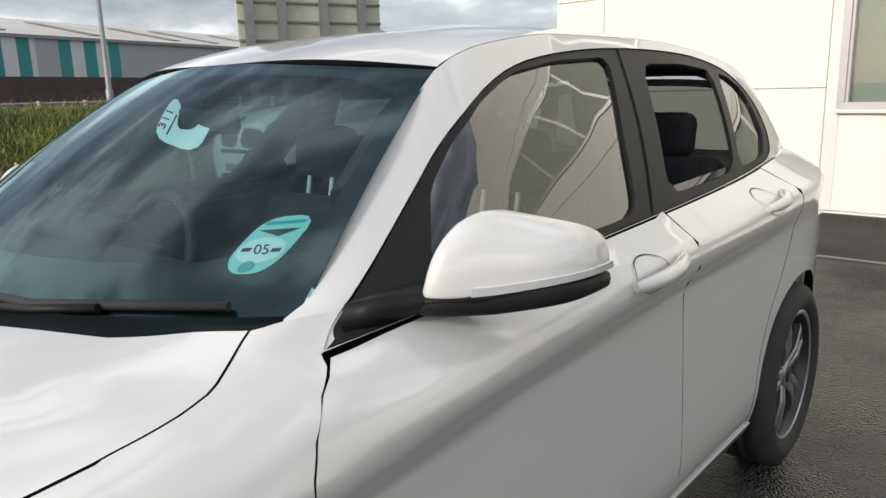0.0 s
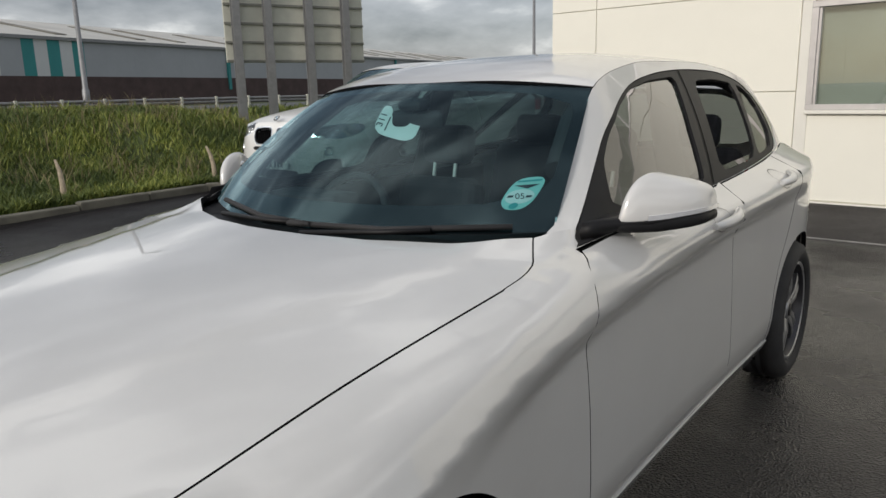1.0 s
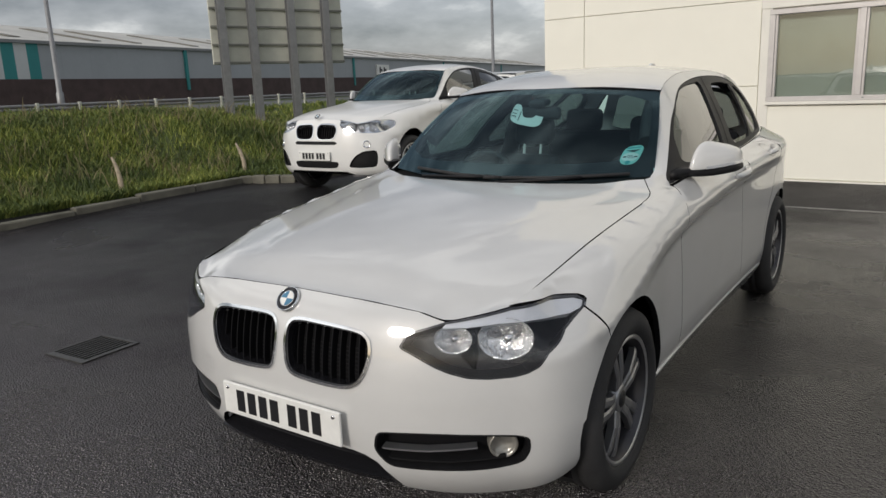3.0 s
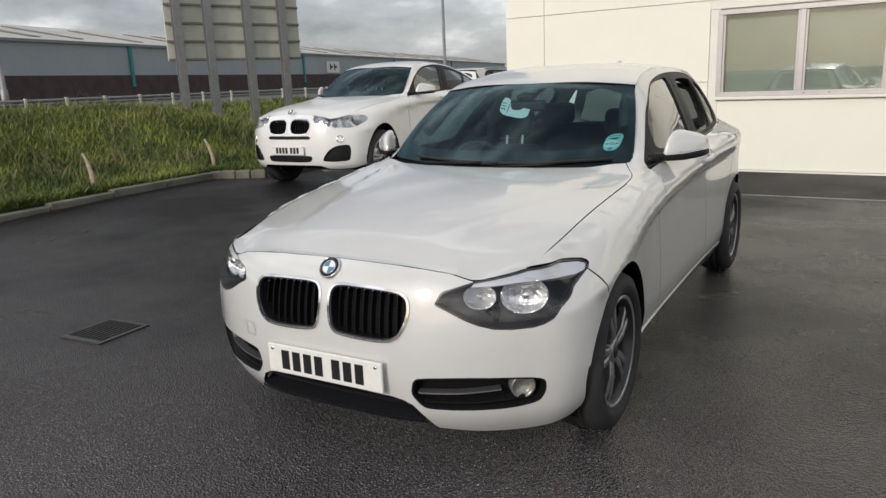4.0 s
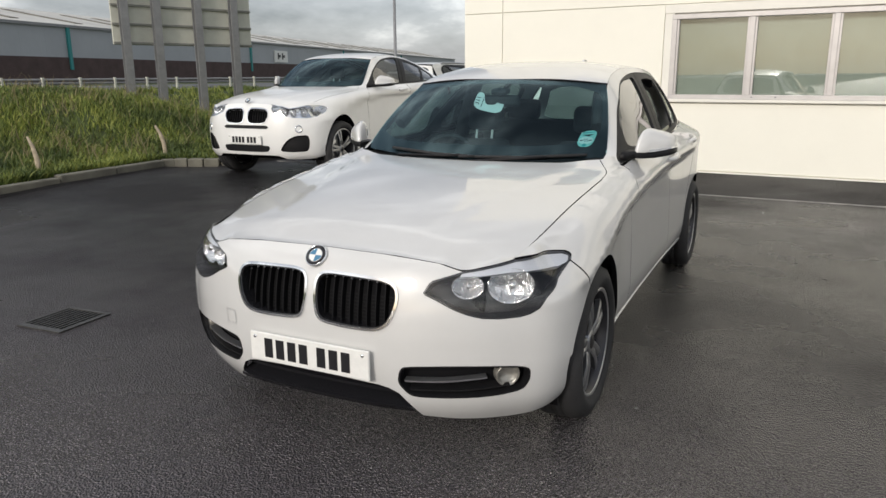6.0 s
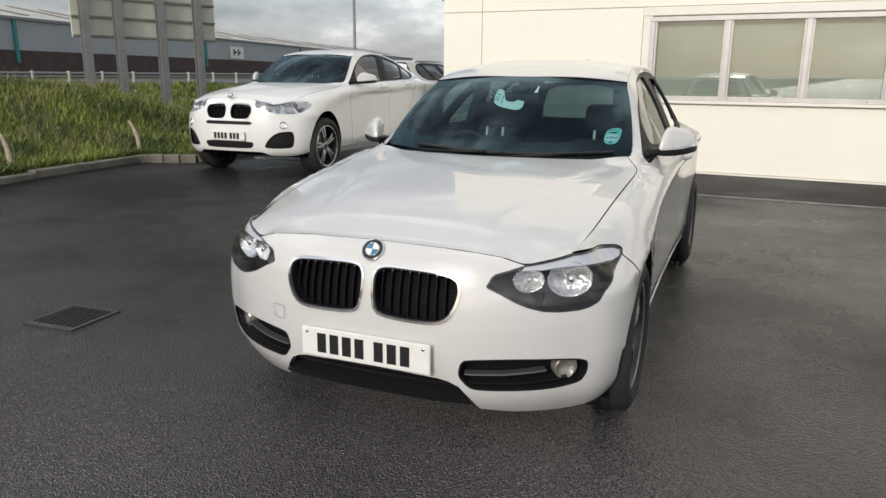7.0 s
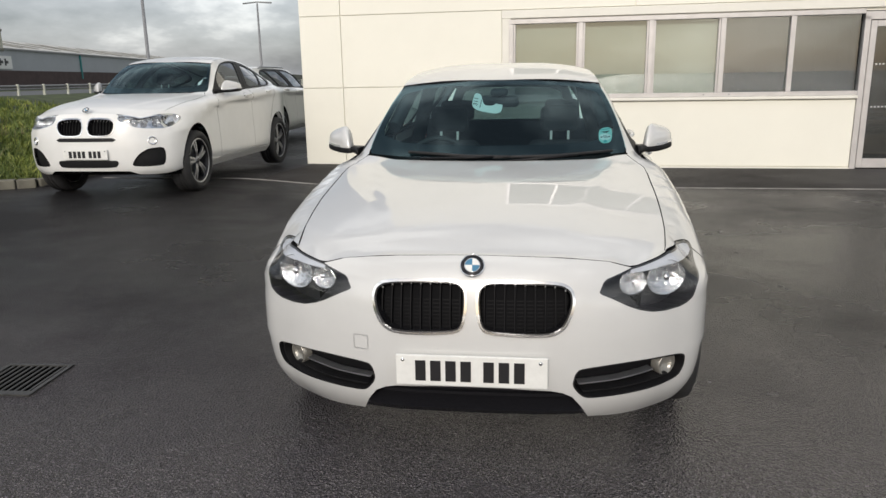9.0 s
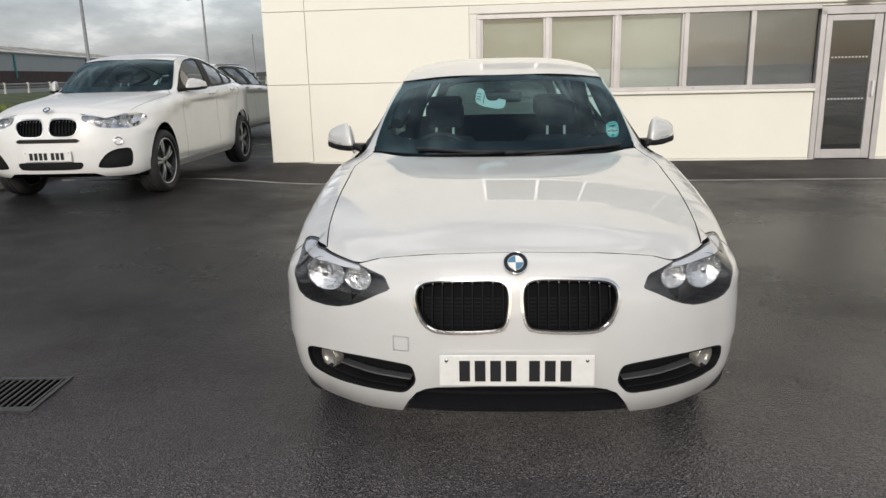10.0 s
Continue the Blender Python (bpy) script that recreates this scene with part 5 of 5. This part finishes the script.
hill = bmesh.new()
prev = None
for k in range(61):
    x = -260 + k * 9
    h = 3.0 + 3.2 * noise.noise(Vector((k * .21, 3, 0))) + 1.2 * noise.noise(Vector((k * .9, 7, 0)))
    cur = (hill.verts.new((x, 330, -2)), hill.verts.new((x, 332, max(.8, h))), hill.verts.new((x, 350, -2)))
    if prev:
        hill.faces.new((prev[0], cur[0], cur[1], prev[1]))
        hill.faces.new((prev[1], cur[1], cur[2], prev[2]))
    prev = cur
tagged(part("backdrop", hill, HILL), "low dark line of far trees and roofs", "far trees", kind="structure")


# ---- the white hatchback ----
def same(p):
    x, y, z = p
    return (x * (1 + .026 * smooth(.35, .85, -x)), y, z)


def hatchback():
    car = tagged(new("hatchback_car"), "white five-door hatchback parked on wet asphalt, rear window lowered", "car")
    lower = [(.815, .222), (.79, .200), (.74, .182), (.66, .172), (.52, .178), (.405, .193), (.375, .255), (.345, .295), (.31, .313), (.27, .322), (.13, .329), (0, .331)]
    bumper = car_shell(car, same, LAMP_LOW, [KIDNEY, INTAKE], lower, PAINT, True, fine=.022)
    for mir in (False, True):
        headlamp(car, mir, same)
        kidney(car, mir, same, KIDNEY)
        kw = dict(mirror=mir, out=(.2, -1, 0))
        o = front(INTAKE)
        vent = part("side_intake", sheet("side_intake", nose, shrink(o, -.004), (), .04, .03, 0, lift=-.05, **kw), DARK, car, "black air intake with a silver blade and fog lamp")
        part("intake_frame", sheet("intake_frame", nose, shrink(o, -.002), [shrink(o, .006)], .03, .016, .05, lift=-.001, **kw), TRIM, vent)
        blade = front([(.37, .340), (.50, .344), (.635, .3575), (.635, .3625), (.50, .3495), (.365, .3455)])
        part("intake_blade", sheet("intake_blade", nose, blade, (), .03, .02, .03, lift=-.008, **kw), SATIN, vent, "satin silver blade")
        shelf = front([(.39, .304), (.56, .306), (.70, .318), (.70, .324), (.56, .312), (.38, .311)])
        part("intake_shelf", sheet("intake_shelf", nose, shelf, (), .03, .02, .04, lift=-.012, **kw), TRIM, vent)
        f = part("fog_lamp", turned([(.03, .044), (-.004, .044), (-.008, .040), (.004, .036), (.012, .028), (.016, .0001)], 28, "Y"), FOG, vent, "small round fog lamp")
        f.matrix_basis = facing_pose(RUN_X(.70) * (-1 if mir else 1), .358, -.022)
        fl = part("fog_lens", turned([(-.010, .0001), (-.009, .02), (-.006, .040)], 28, "Y"), LENS, f)
        fl.visible_shadow = False
        door_mirror(car, -1 if mir else 1, same)
        x = -1 if mir else 1
        wheel(car, x * .762, HUB_F, HUB_Z, .222, x, RIM)
        wheel(car, x * .780, HUB_R, HUB_Z, .222, x, RIM)
    # lower grille and lip
    mouth = part("lower_grille", sheet("lower_grille", nose, front([(-.40, .226), (.40, .226), (.36, .285), (.28, .33), (-.28, .33), (-.36, .285)]), (), .05, .04, 0, (0, -1, 0), lift=-.06), DARK, car)
    for z in (.300, .274):
        part("grille_slat", sheet("grille_slat", nose, front([(-.37, z), (.37, z), (.37, z + .014), (-.37, z + .014)]), (), .04, .04, .04, (0, -1, 0), lift=-.03), GLOSS_BLACK, mouth)
    part("front_lip", sheet("front_lip", nose, front([(-.39, .226), (.39, .226), (.38, .243), (-.38, .243)]), (), .04, .03, .08, (0, -1, 0), lift=.008), GLOSS_BLACK, car, "glossy black front lip")
    plate_with_bars(car, -.012, .400)
    roundel(car, facing_pose(0, .750, .004), .041)
    hook = [(-.420, .452), (-.366, .452), (-.366, .504), (-.420, .504)]
    part("tow_cover", sheet("tow_cover", nose, front(hook), [shrink(front(hook), .0018)], .02, .02, 0, (0, -1, 0), lift=.0015), SATIN, car)
    fin = bmesh.new()
    tip = [(-.022, 3.50), (.022, 3.50), (.022, 3.67), (-.022, 3.67)]
    base = [fin.verts.new((x, y, 1.405)) for x, y in tip]
    top = [fin.verts.new((x * .25, 3.60 + (y - 3.60) * .45, 1.488)) for x, y in tip]
    fin.faces.new(top)
    for i in range(4):
        fin.faces.new((base[i - 1], base[i], top[i], top[i - 1]))
    part("aerial_fin", fin, PAINT, car, "small roof aerial fin")
    sc = lambda u, v, l=.012: tuple(Vector(screen_at(u, v)) + Vector((0, -.7, .7)) * l)
    car_wiper(car, ([sc(-.55, -.03, .012), sc(-.2, .0), sc(.0, .012)], [sc(-.66, .034), sc(-.2, .018), (sc(.12, .010))]))
    car_wiper(car, ([sc(.10, -.035, .012), sc(.45, -.008), sc(.62, .006)], [sc(.0, .006), sc(.45, .006), sc(.88, .014)]))
    # cabin
    seat(car, .36, 2.05)
    seat(car, -.36, 2.05)
    bench = part("rear_bench", box(-.62, 2.75, .35, .62, 3.15, .52, .06, 3), CLOTH, car)
    bb = box(-.64, 0, 0, .64, .14, .62, .05, 3)
    bmesh.ops.transform(bb, matrix=pose(0, 3.12, .48, -18), verts=bb.verts)
    part("bench_back", bb, CLOTH, bench)
    for x in (-.40, .40):
        hr = box(-.13, -.045, 0, .13, .045, .15, .035, 3)
        bmesh.ops.transform(hr, matrix=pose(x, 3.36, 1.05, -10), verts=hr.verts)
        part("bench_restraint", hr, CLOTH, bench)
    dash = bmesh.new()
    prof = [(1.44, .93), (1.60, .965), (1.72, .955), (1.80, .90), (1.83, .78), (1.76, .60), (1.40, .55)]
    prof_l = [dash.verts.new((-.70, y, z)) for y, z in prof]
    prof_r = [dash.verts.new((.70, y, z)) for y, z in prof]
    dash.faces.new(prof_l)
    dash.faces.new(prof_r[::-1])
    for i in range(len(prof)):
        dash.faces.new((prof_l[i - 1], prof_l[i], prof_r[i], prof_r[i - 1]))
    part("dashboard", dash, CABIN, car)
    hoodlet = box(-.54, 1.66, .94, -.20, 1.80, 1.0, .025, 3)
    part("instrument_hood", hoodlet, CABIN, car)
    st = part("steering_wheel", tube([(.185 * math.cos(t), 0, .185 * math.sin(t)) for t in span(0, 2 * math.pi, 36)[:-1]], .016, 8, True), CABIN, car)
    st.matrix_basis = pose(-.36, 1.88, .86, -24)
    part("wheel_boss", box(-.08, -.02, -.07, .08, .03, .05, .02, 2), CABIN, st)
    part("wheel_spoke", box(-.18, -.008, -.02, .18, .012, .012, .004, 1), CABIN, st)
    for s in (-1, 1):
        part("door_lining", box(s * .70, 1.6, .25, s * .74, 3.3, .95, .02, 2), CABIN, car)
        part("pillar_lining", tube([(s * .60, 2.62, .95), (s * .50, 2.68, 1.35)], .05, 8), CABIN, car)
    part("headliner", sheet("headliner", lambda u, y: roof_at(u / .5, y), [(u * .492, 1.925 + .105 * u * u) for u in span(-1, 1, 12)] + [(.492, 3.95), (-.492, 3.95)], (), .1, .1, 0, (0, 0, -1), lift=.03), CABIN, car)
    for s in (-1, 1):
        part("cantrail_lining", tube([(s * (GUT_X(y) - .035), y, GUT_Z(y) - .035) for y in span(1.75, 3.9, 14)], .038, 8), CABIN, car)
    rv = part("interior_mirror", box(-.11, -.015, -.032, .11, .018, .032, .02, 3), CABIN, car, "dark interior mirror")
    rv.matrix_basis = pose(0, 1.87, 1.238, 8)
    part("mirror_stalk", tube([(0, .01, .02), (0, -.03, .070)], .014, 8), CABIN, rv)
    part("sensor_box", box(-.05, -.04, .035, .05, .03, .07, .015, 2), CABIN, rv)
    return car


hatchback()

# tag that hangs at the interior mirror
tag_shape = rounded([(-.085, -.05), (.085, -.05), (.085, .05), (.055, .05), (.04, .0), (-.02, -.012), (-.045, .055), (-.085, .055)], .2, 2)
tag = tagged(part("paper_tag", prism(tag_shape, .001), PAPER), "white paper stock tag hanging at the interior mirror", "tag")
tag.matrix_basis = pose(-.065, 1.845, 1.225, -30, 12, 4)
t311 = part("tag_lettering", words("311", .036, INK), INK, tag)
t311.matrix_basis = pose(-.066, -.0012, .003, 0, -90, 0)
part("tag_bar", box(-.040, -.0015, -.032, -.036, 0, .02), INK, tag)

# permit stuck inside the windscreen
PU, PV = .862, .225


def permit_at(a, b):
    return screen_at(PU + (a * .88 + b * .12) / .66, PV + b * 1.22 / .70)


permit_shape = rounded([(-.034, .045), (.046, .055), (.040, -.03), (.020, -.058), (-.022, -.058), (-.044, -.03)], .22, 2)
permit = tagged(part("windscreen_permit", sheet("permit", permit_at, permit_shape, (), .03, .01, 0, (0, -1, 1), lift=-.004), MINT), "mint-green parking permit stuck inside the windscreen", "permit")
part("permit_disc", sheet("disc", permit_at, [(.036 * math.cos(t) - .001, .024 * math.sin(t) - .016) for t in span(0, 2 * math.pi, 24)[:-1]], (), .02, .01, 0, (0, -1, 1), lift=-.0034), PAPER, permit)
part("permit_band", sheet("band", permit_at, [(-.030, .020), (.034, .026), (.008, .010)], (), .02, .01, 0, (0, -1, 1), lift=-.0030), INK, permit)
part("permit_bar", sheet("bar", permit_at, [(-.026, .036), (.034, .043), (.034, .037), (-.026, .030)], (), .02, .01, 0, (0, -1, 1), lift=-.0030), TEAL_INK, permit)
part("permit_dot", sheet("dot", permit_at, [(.011 * math.cos(t) - .004, .010 * math.sin(t) - .046) for t in span(0, 2 * math.pi, 16)[:-1]], (), .02, .006, 0, (0, -1, 1), lift=-.0030), TEAL_INK, permit)
for dx in (-.024, .022):
    part("permit_bar", sheet("bar", permit_at, [(dx - .007, -.013), (dx + .007, -.012), (dx + .007, -.019), (dx - .007, -.020)], (), .02, .01, 0, (0, -1, 1), lift=-.0028), INK, permit)
c0, c1, c2 = (Vector(permit_at(*q)) for q in ((0, -.016), (.01, -.016), (0, -.006)))
ex, ez = (c1 - c0).normalized(), (c2 - c0).normalized()
ey = ez.cross(ex).normalized()
d05 = part("permit_lettering", words("05", .026, INK, depth=.0002), INK, permit)
d05.matrix_basis = Matrix.Translation(c0 + ey * .0029) @ Matrix((ex, ey, ey.cross(ex) * -1)).transposed().to_4x4()


# ---- the white coupe-backed off-roader and the estate behind it ----
TALL = spline((0, .10), (.17, .25), (HUB_Z, .375), (.68, .81), (.785, .965), (.95, 1.125), (1.36, 1.545), (1.465, 1.632))


def taller(p):
    x, y, z = p
    back_ = smooth(2.5, 4.2, y) * smooth(1.0, 1.36, z)
    return (x * 1.066, y * 1.06 if y < 3.5 else 3.5 * 1.06 + (y - 3.5) * 1.02, TALL(z) - .17 * back_)


def crossover():
    car = tagged(new("crossover_car"), "white coupe-backed off-road car parked by the grass bank", "car")
    car.matrix_basis = pose(-4.72, 5.13, rise(-4.7, 6.0), 0, 0, 0.6)
    low = [(.345, .765), (.340, .738), (.37, .708), (.48, .680), (.60, .664), (.72, .660), (.79, .672), (.812, .70), (.818, .722)]
    top = [(.812, .737), (.785, .751), (.735, .759), (.69, .762), (.60, .750), (.545, .744), (.46, .760), (.40, .766)]
    kid = [(.024, .665), (.032, .718), (.06, .744), (.17, .745), (.275, .738), (.312, .715), (.315, .672), (.285, .625), (.235, .608), (.10, .606), (.045, .620)]
    kid = rounded(kid, .2, 1)
    slot = [(.0, .560), (.30, .562), (.33, .578), (.29, .594), (.0, .597)]
    vent = rounded([(.455, .325), (.48, .385), (.54, .455), (.62, .495), (.735, .502), (.752, .45), (.742, .36), (.72, .318), (.58, .312)], .2, 1)
    lower = [(.79, .225), (.72, .205), (.62, .20), (.50, .21), (.42, .262), (.30, .268), (.15, .268), (0, .268)]
    car_shell(car, taller, low, [kid, vent], lower, PAINT_DULL, crest=[(0, .785), (.13, .783), (.25, .780), (.31, .776)])
    for mir in (False, True):
        headlamp(car, mir, taller, low, top, ((.50, .716, .030), (.595, .712, .036), (.71, .712, .036)), False, CHROME)
        kidney(car, mir, taller, kid, 8)
        kw = dict(mirror=mir, out=(.2, -1, 0), warp=taller)
        o = front(vent)
        part("side_intake", sheet("side_intake", nose, shrink(o, -.003), (), .05, .04, .0, lift=-.03, **kw), TRIM, car)
        f = part("fog_lamp", turned([(.01, .048), (-.008, .047), (-.010, .038), (.002, .030), (.008, .0001)], 24, "Y"), CHROME, car, "round chrome fog lamp")
        m = facing_pose(RUN_X(.655) * (-1 if mir else 1), .562, 0)
        f.matrix_basis = Matrix.Translation(Vector(taller(m.translation)) - m.translation) @ m
        door_mirror(car, -1 if mir else 1, taller)
        x = -1 if mir else 1
        wheel(car, x * .815, HUB_F * 1.06, .362, .262, x, RIM, .25)
        wheel(car, x * .825, HUB_R * 1.06, .362, .262, x, RIM, .25)
    kw = dict(out=(0, -1, 0), warp=taller)
    part("upper_slot", sheet("upper_slot", nose, front(slot[1:] [:3] + [(x * -1, z) for x, z in slot[1:4][::-1]]), (), .05, .03, 0, lift=.003, **kw), TRIM, car)
    part("lower_grille", sheet("lower_grille", nose, rounded(front([(-.30, .312), (.30, .312), (.335, .36), (.32, .392), (-.32, .392), (-.335, .36)]), .15, 2), (), .05, .03, 0, lift=.003, **kw), TRIM, car)
    plate_with_bars(car, -.014, .520)
    roundel(car, Matrix.Translation((0, .105, 1.000)) @ pose(0, 0, 0, -50), .038)
    for s in (-1, 1):
        seat(car, s * .38, 2.25, lambda p: (p[0], p[1], .44))
    dash = box(-.72, 1.62, .7, .72, 1.95, 1.12, .06, 2)
    part("dashboard", dash, CABIN, car)
    part("cabin_floor", box(-.74, 1.6, .40, .74, 4.0, .46), CABIN, car)
    return car


crossover()


def estate_warp(p):
    x, y, z = p
    return (x * 1.03, y * 1.035, TALL(z) * .96 + .05 * smooth(3.0, 4.1, y) * smooth(1.1, 1.4, z))


def estate():
    car = tagged(new("estate_car"), "white high-roofed estate car seen from behind, beside the building", "car")
    car.matrix_basis = pose(-5.85, 15.8, .09, 0, 0, 180)
    lower = [(.79, .235), (.62, .235), (.47, .25), (.30, .25), (.15, .25), (0, .25)]
    car_shell(car, estate_warp, LAMP_LOW, [], lower, PAINT_DULL, wrap_lamp=True)
    for x in (-1, 1):
        wheel(car, x * .78, HUB_F * 1.035, .345, .235, x, SATIN, .22)
        wheel(car, x * .79, HUB_R * 1.035, .345, .235, x, SATIN, .22)
        rail = tube([estate_warp((x * .50, y, z)) for y, z in ((2.25, 1.39), (2.35, 1.44), (3.0, 1.445), (3.6, 1.40), (3.7, 1.36))], .016, 8)
        part("roof_rail", rail, SATIN, car)
    part("cabin_floor", box(-.72, 1.5, .5, .72, 4.0, .56), CABIN, car)
    return car


estate()


# ---- bank: kerb stones, stakes, grass ----
kerb = tagged(new("kerb"), "weathered concrete kerb, moss-stained, edging the grass bank", "kerb", kind="structure")
run = [(edge_x(y), y) for y in span(-13.0, 5.7, 21) + [5.87, 5.97, 6.07, 6.18] + [6.35] + span(7.2, 11.6, 5)]
for a, b in zip(run, run[1:]):
    d = math.dist(a, b)
    bm = box(-.065, .006, -.1, .065, d - .006, .115, .018, 2)
    k = part("kerb_stone", bm, CONCRETE, kerb)
    k.matrix_basis = pose(a[0] - .03, a[1], rise(*a) + random.uniform(-.008, .008), 0, 0, math.degrees(math.atan2(-(b[0] - a[0]), b[1] - a[1])))

for x, y, h, lean in ((-7.12, 3.97, .47, -22), (-7.12, 6.05, .46, -20)):
    st = part("stake", tube([(.06, 0, -.2), (.03, 0, .06), (-.01, .02, .20), (-.10, .05, .34), (-.20, .06, h)], [.036, .036, .031, .027, .015], 8), WOOD)
    tagged(st, "short weathered wooden stake leaning at the bank's edge", "stake", "stakes on the bank")
    st.location = (x, y, land(x, y))

rng = np.random.default_rng(5)


def grass(name, count, x0, x1, y0, y1, tall, wide, mat, label):
    """Many loose blades on the bank, in tufts."""
    n = count
    tufts = rng.uniform((x0, y0), (x1, y1), (n // 9, 2))
    c = tufts[rng.integers(0, len(tufts), n)] + rng.normal(0, .09, (n, 2))
    ang = rng.uniform(0, math.pi, n)
    h = tall * rng.uniform(.35, 1.0, n) * (0.75 + .5 * rng.random(n))
    lean = rng.normal(0, .45, (n, 2)) * h[:, None]
    w = wide * rng.uniform(.6, 1.3, n)
    verts, faces = [], []
    for i in range(n):
        x, y = c[i]
        if x > edge_x(y) - .14:
            x = edge_x(y) - .14 - .05 * rng.random()
        z = land(x, y) - .02
        dx, dy = math.cos(ang[i]) * w[i], math.sin(ang[i]) * w[i]
        k = len(verts)
        lx, ly = lean[i]
        verts += [(x - dx, y - dy, z), (x + dx, y + dy, z), (x + dx * .7 + lx * .45, y + dy * .7 + ly * .45, z + h[i] * .6), (x - dx * .7 + lx * .45, y - dy * .7 + ly * .45, z + h[i] * .6), (x + lx, y + ly, z + h[i] * .95)]
        faces += [(k, k + 1, k + 2, k + 3), (k + 3, k + 2, k + 4)]
    me = bpy.data.meshes.new(name)
    me.from_pydata(verts, [], faces)
    me.materials.append(mat)
    return tagged(new(name, me), label, "grass", kind="stuff")


leafy = bpy.data.materials.new("bank_grass")
leafy.use_nodes = True
lt = leafy.node_tree
lb = lt.nodes["Principled BSDF"]
lb.inputs["Roughness"].default_value = 0.65
geo = lt.nodes.new("ShaderNodeNewGeometry")
tone = lt.nodes.new("ShaderNodeValToRGB")
tone.color_ramp.elements[0].color, tone.color_ramp.elements[1].color = (.055, .092, .017, 1), (.29, .32, .09, 1)
mid = tone.color_ramp.elements.new(.6)
mid.color = (.140, .195, .042, 1)
lt.links.new(geo.outputs["Random Per Island"], tone.inputs["Fac"])
co = lt.nodes.new("ShaderNodeTexCoord")
pn = node(lt, "ShaderNodeTexNoise", Scale=.9, Detail=4.0)
lt.links.new(co.outputs["Object"], pn.inputs["Vector"])
pr = lt.nodes.new("ShaderNodeValToRGB")
pr.color_ramp.elements[0].position, pr.color_ramp.elements[0].color = .35, (.45, .5, .4, 1)
pr.color_ramp.elements[1].position, pr.color_ramp.elements[1].color = .68, (1.5, 1.35, 1.1, 1)
lt.links.new(pn.outputs["Fac"], pr.inputs["Fac"])
lm = lt.nodes.new("ShaderNodeMix")
lm.data_type, lm.blend_type = "RGBA", "MULTIPLY"
lm.inputs["Factor"].default_value = 1.0
lt.links.new(tone.outputs[0], lm.inputs["A"])
lt.links.new(pr.outputs[0], lm.inputs["B"])
lt.links.new(lm.outputs["Result"], lb.inputs["Base Color"])
grass("grass", 150000, -12.5, -6.2, -2.0, 14.0, .17, .009, leafy, "rough green grass and weeds on the bank")
grass("grass", 40000, -26, -12.3, -2.0, 30.0, .30, .022, leafy, "rough green grass on top of the bank")
grass("grass", 2500, -12.0, -7.2, -1.0, 12.0, .42, .006, STRAW, "dry straw stems among the grass")
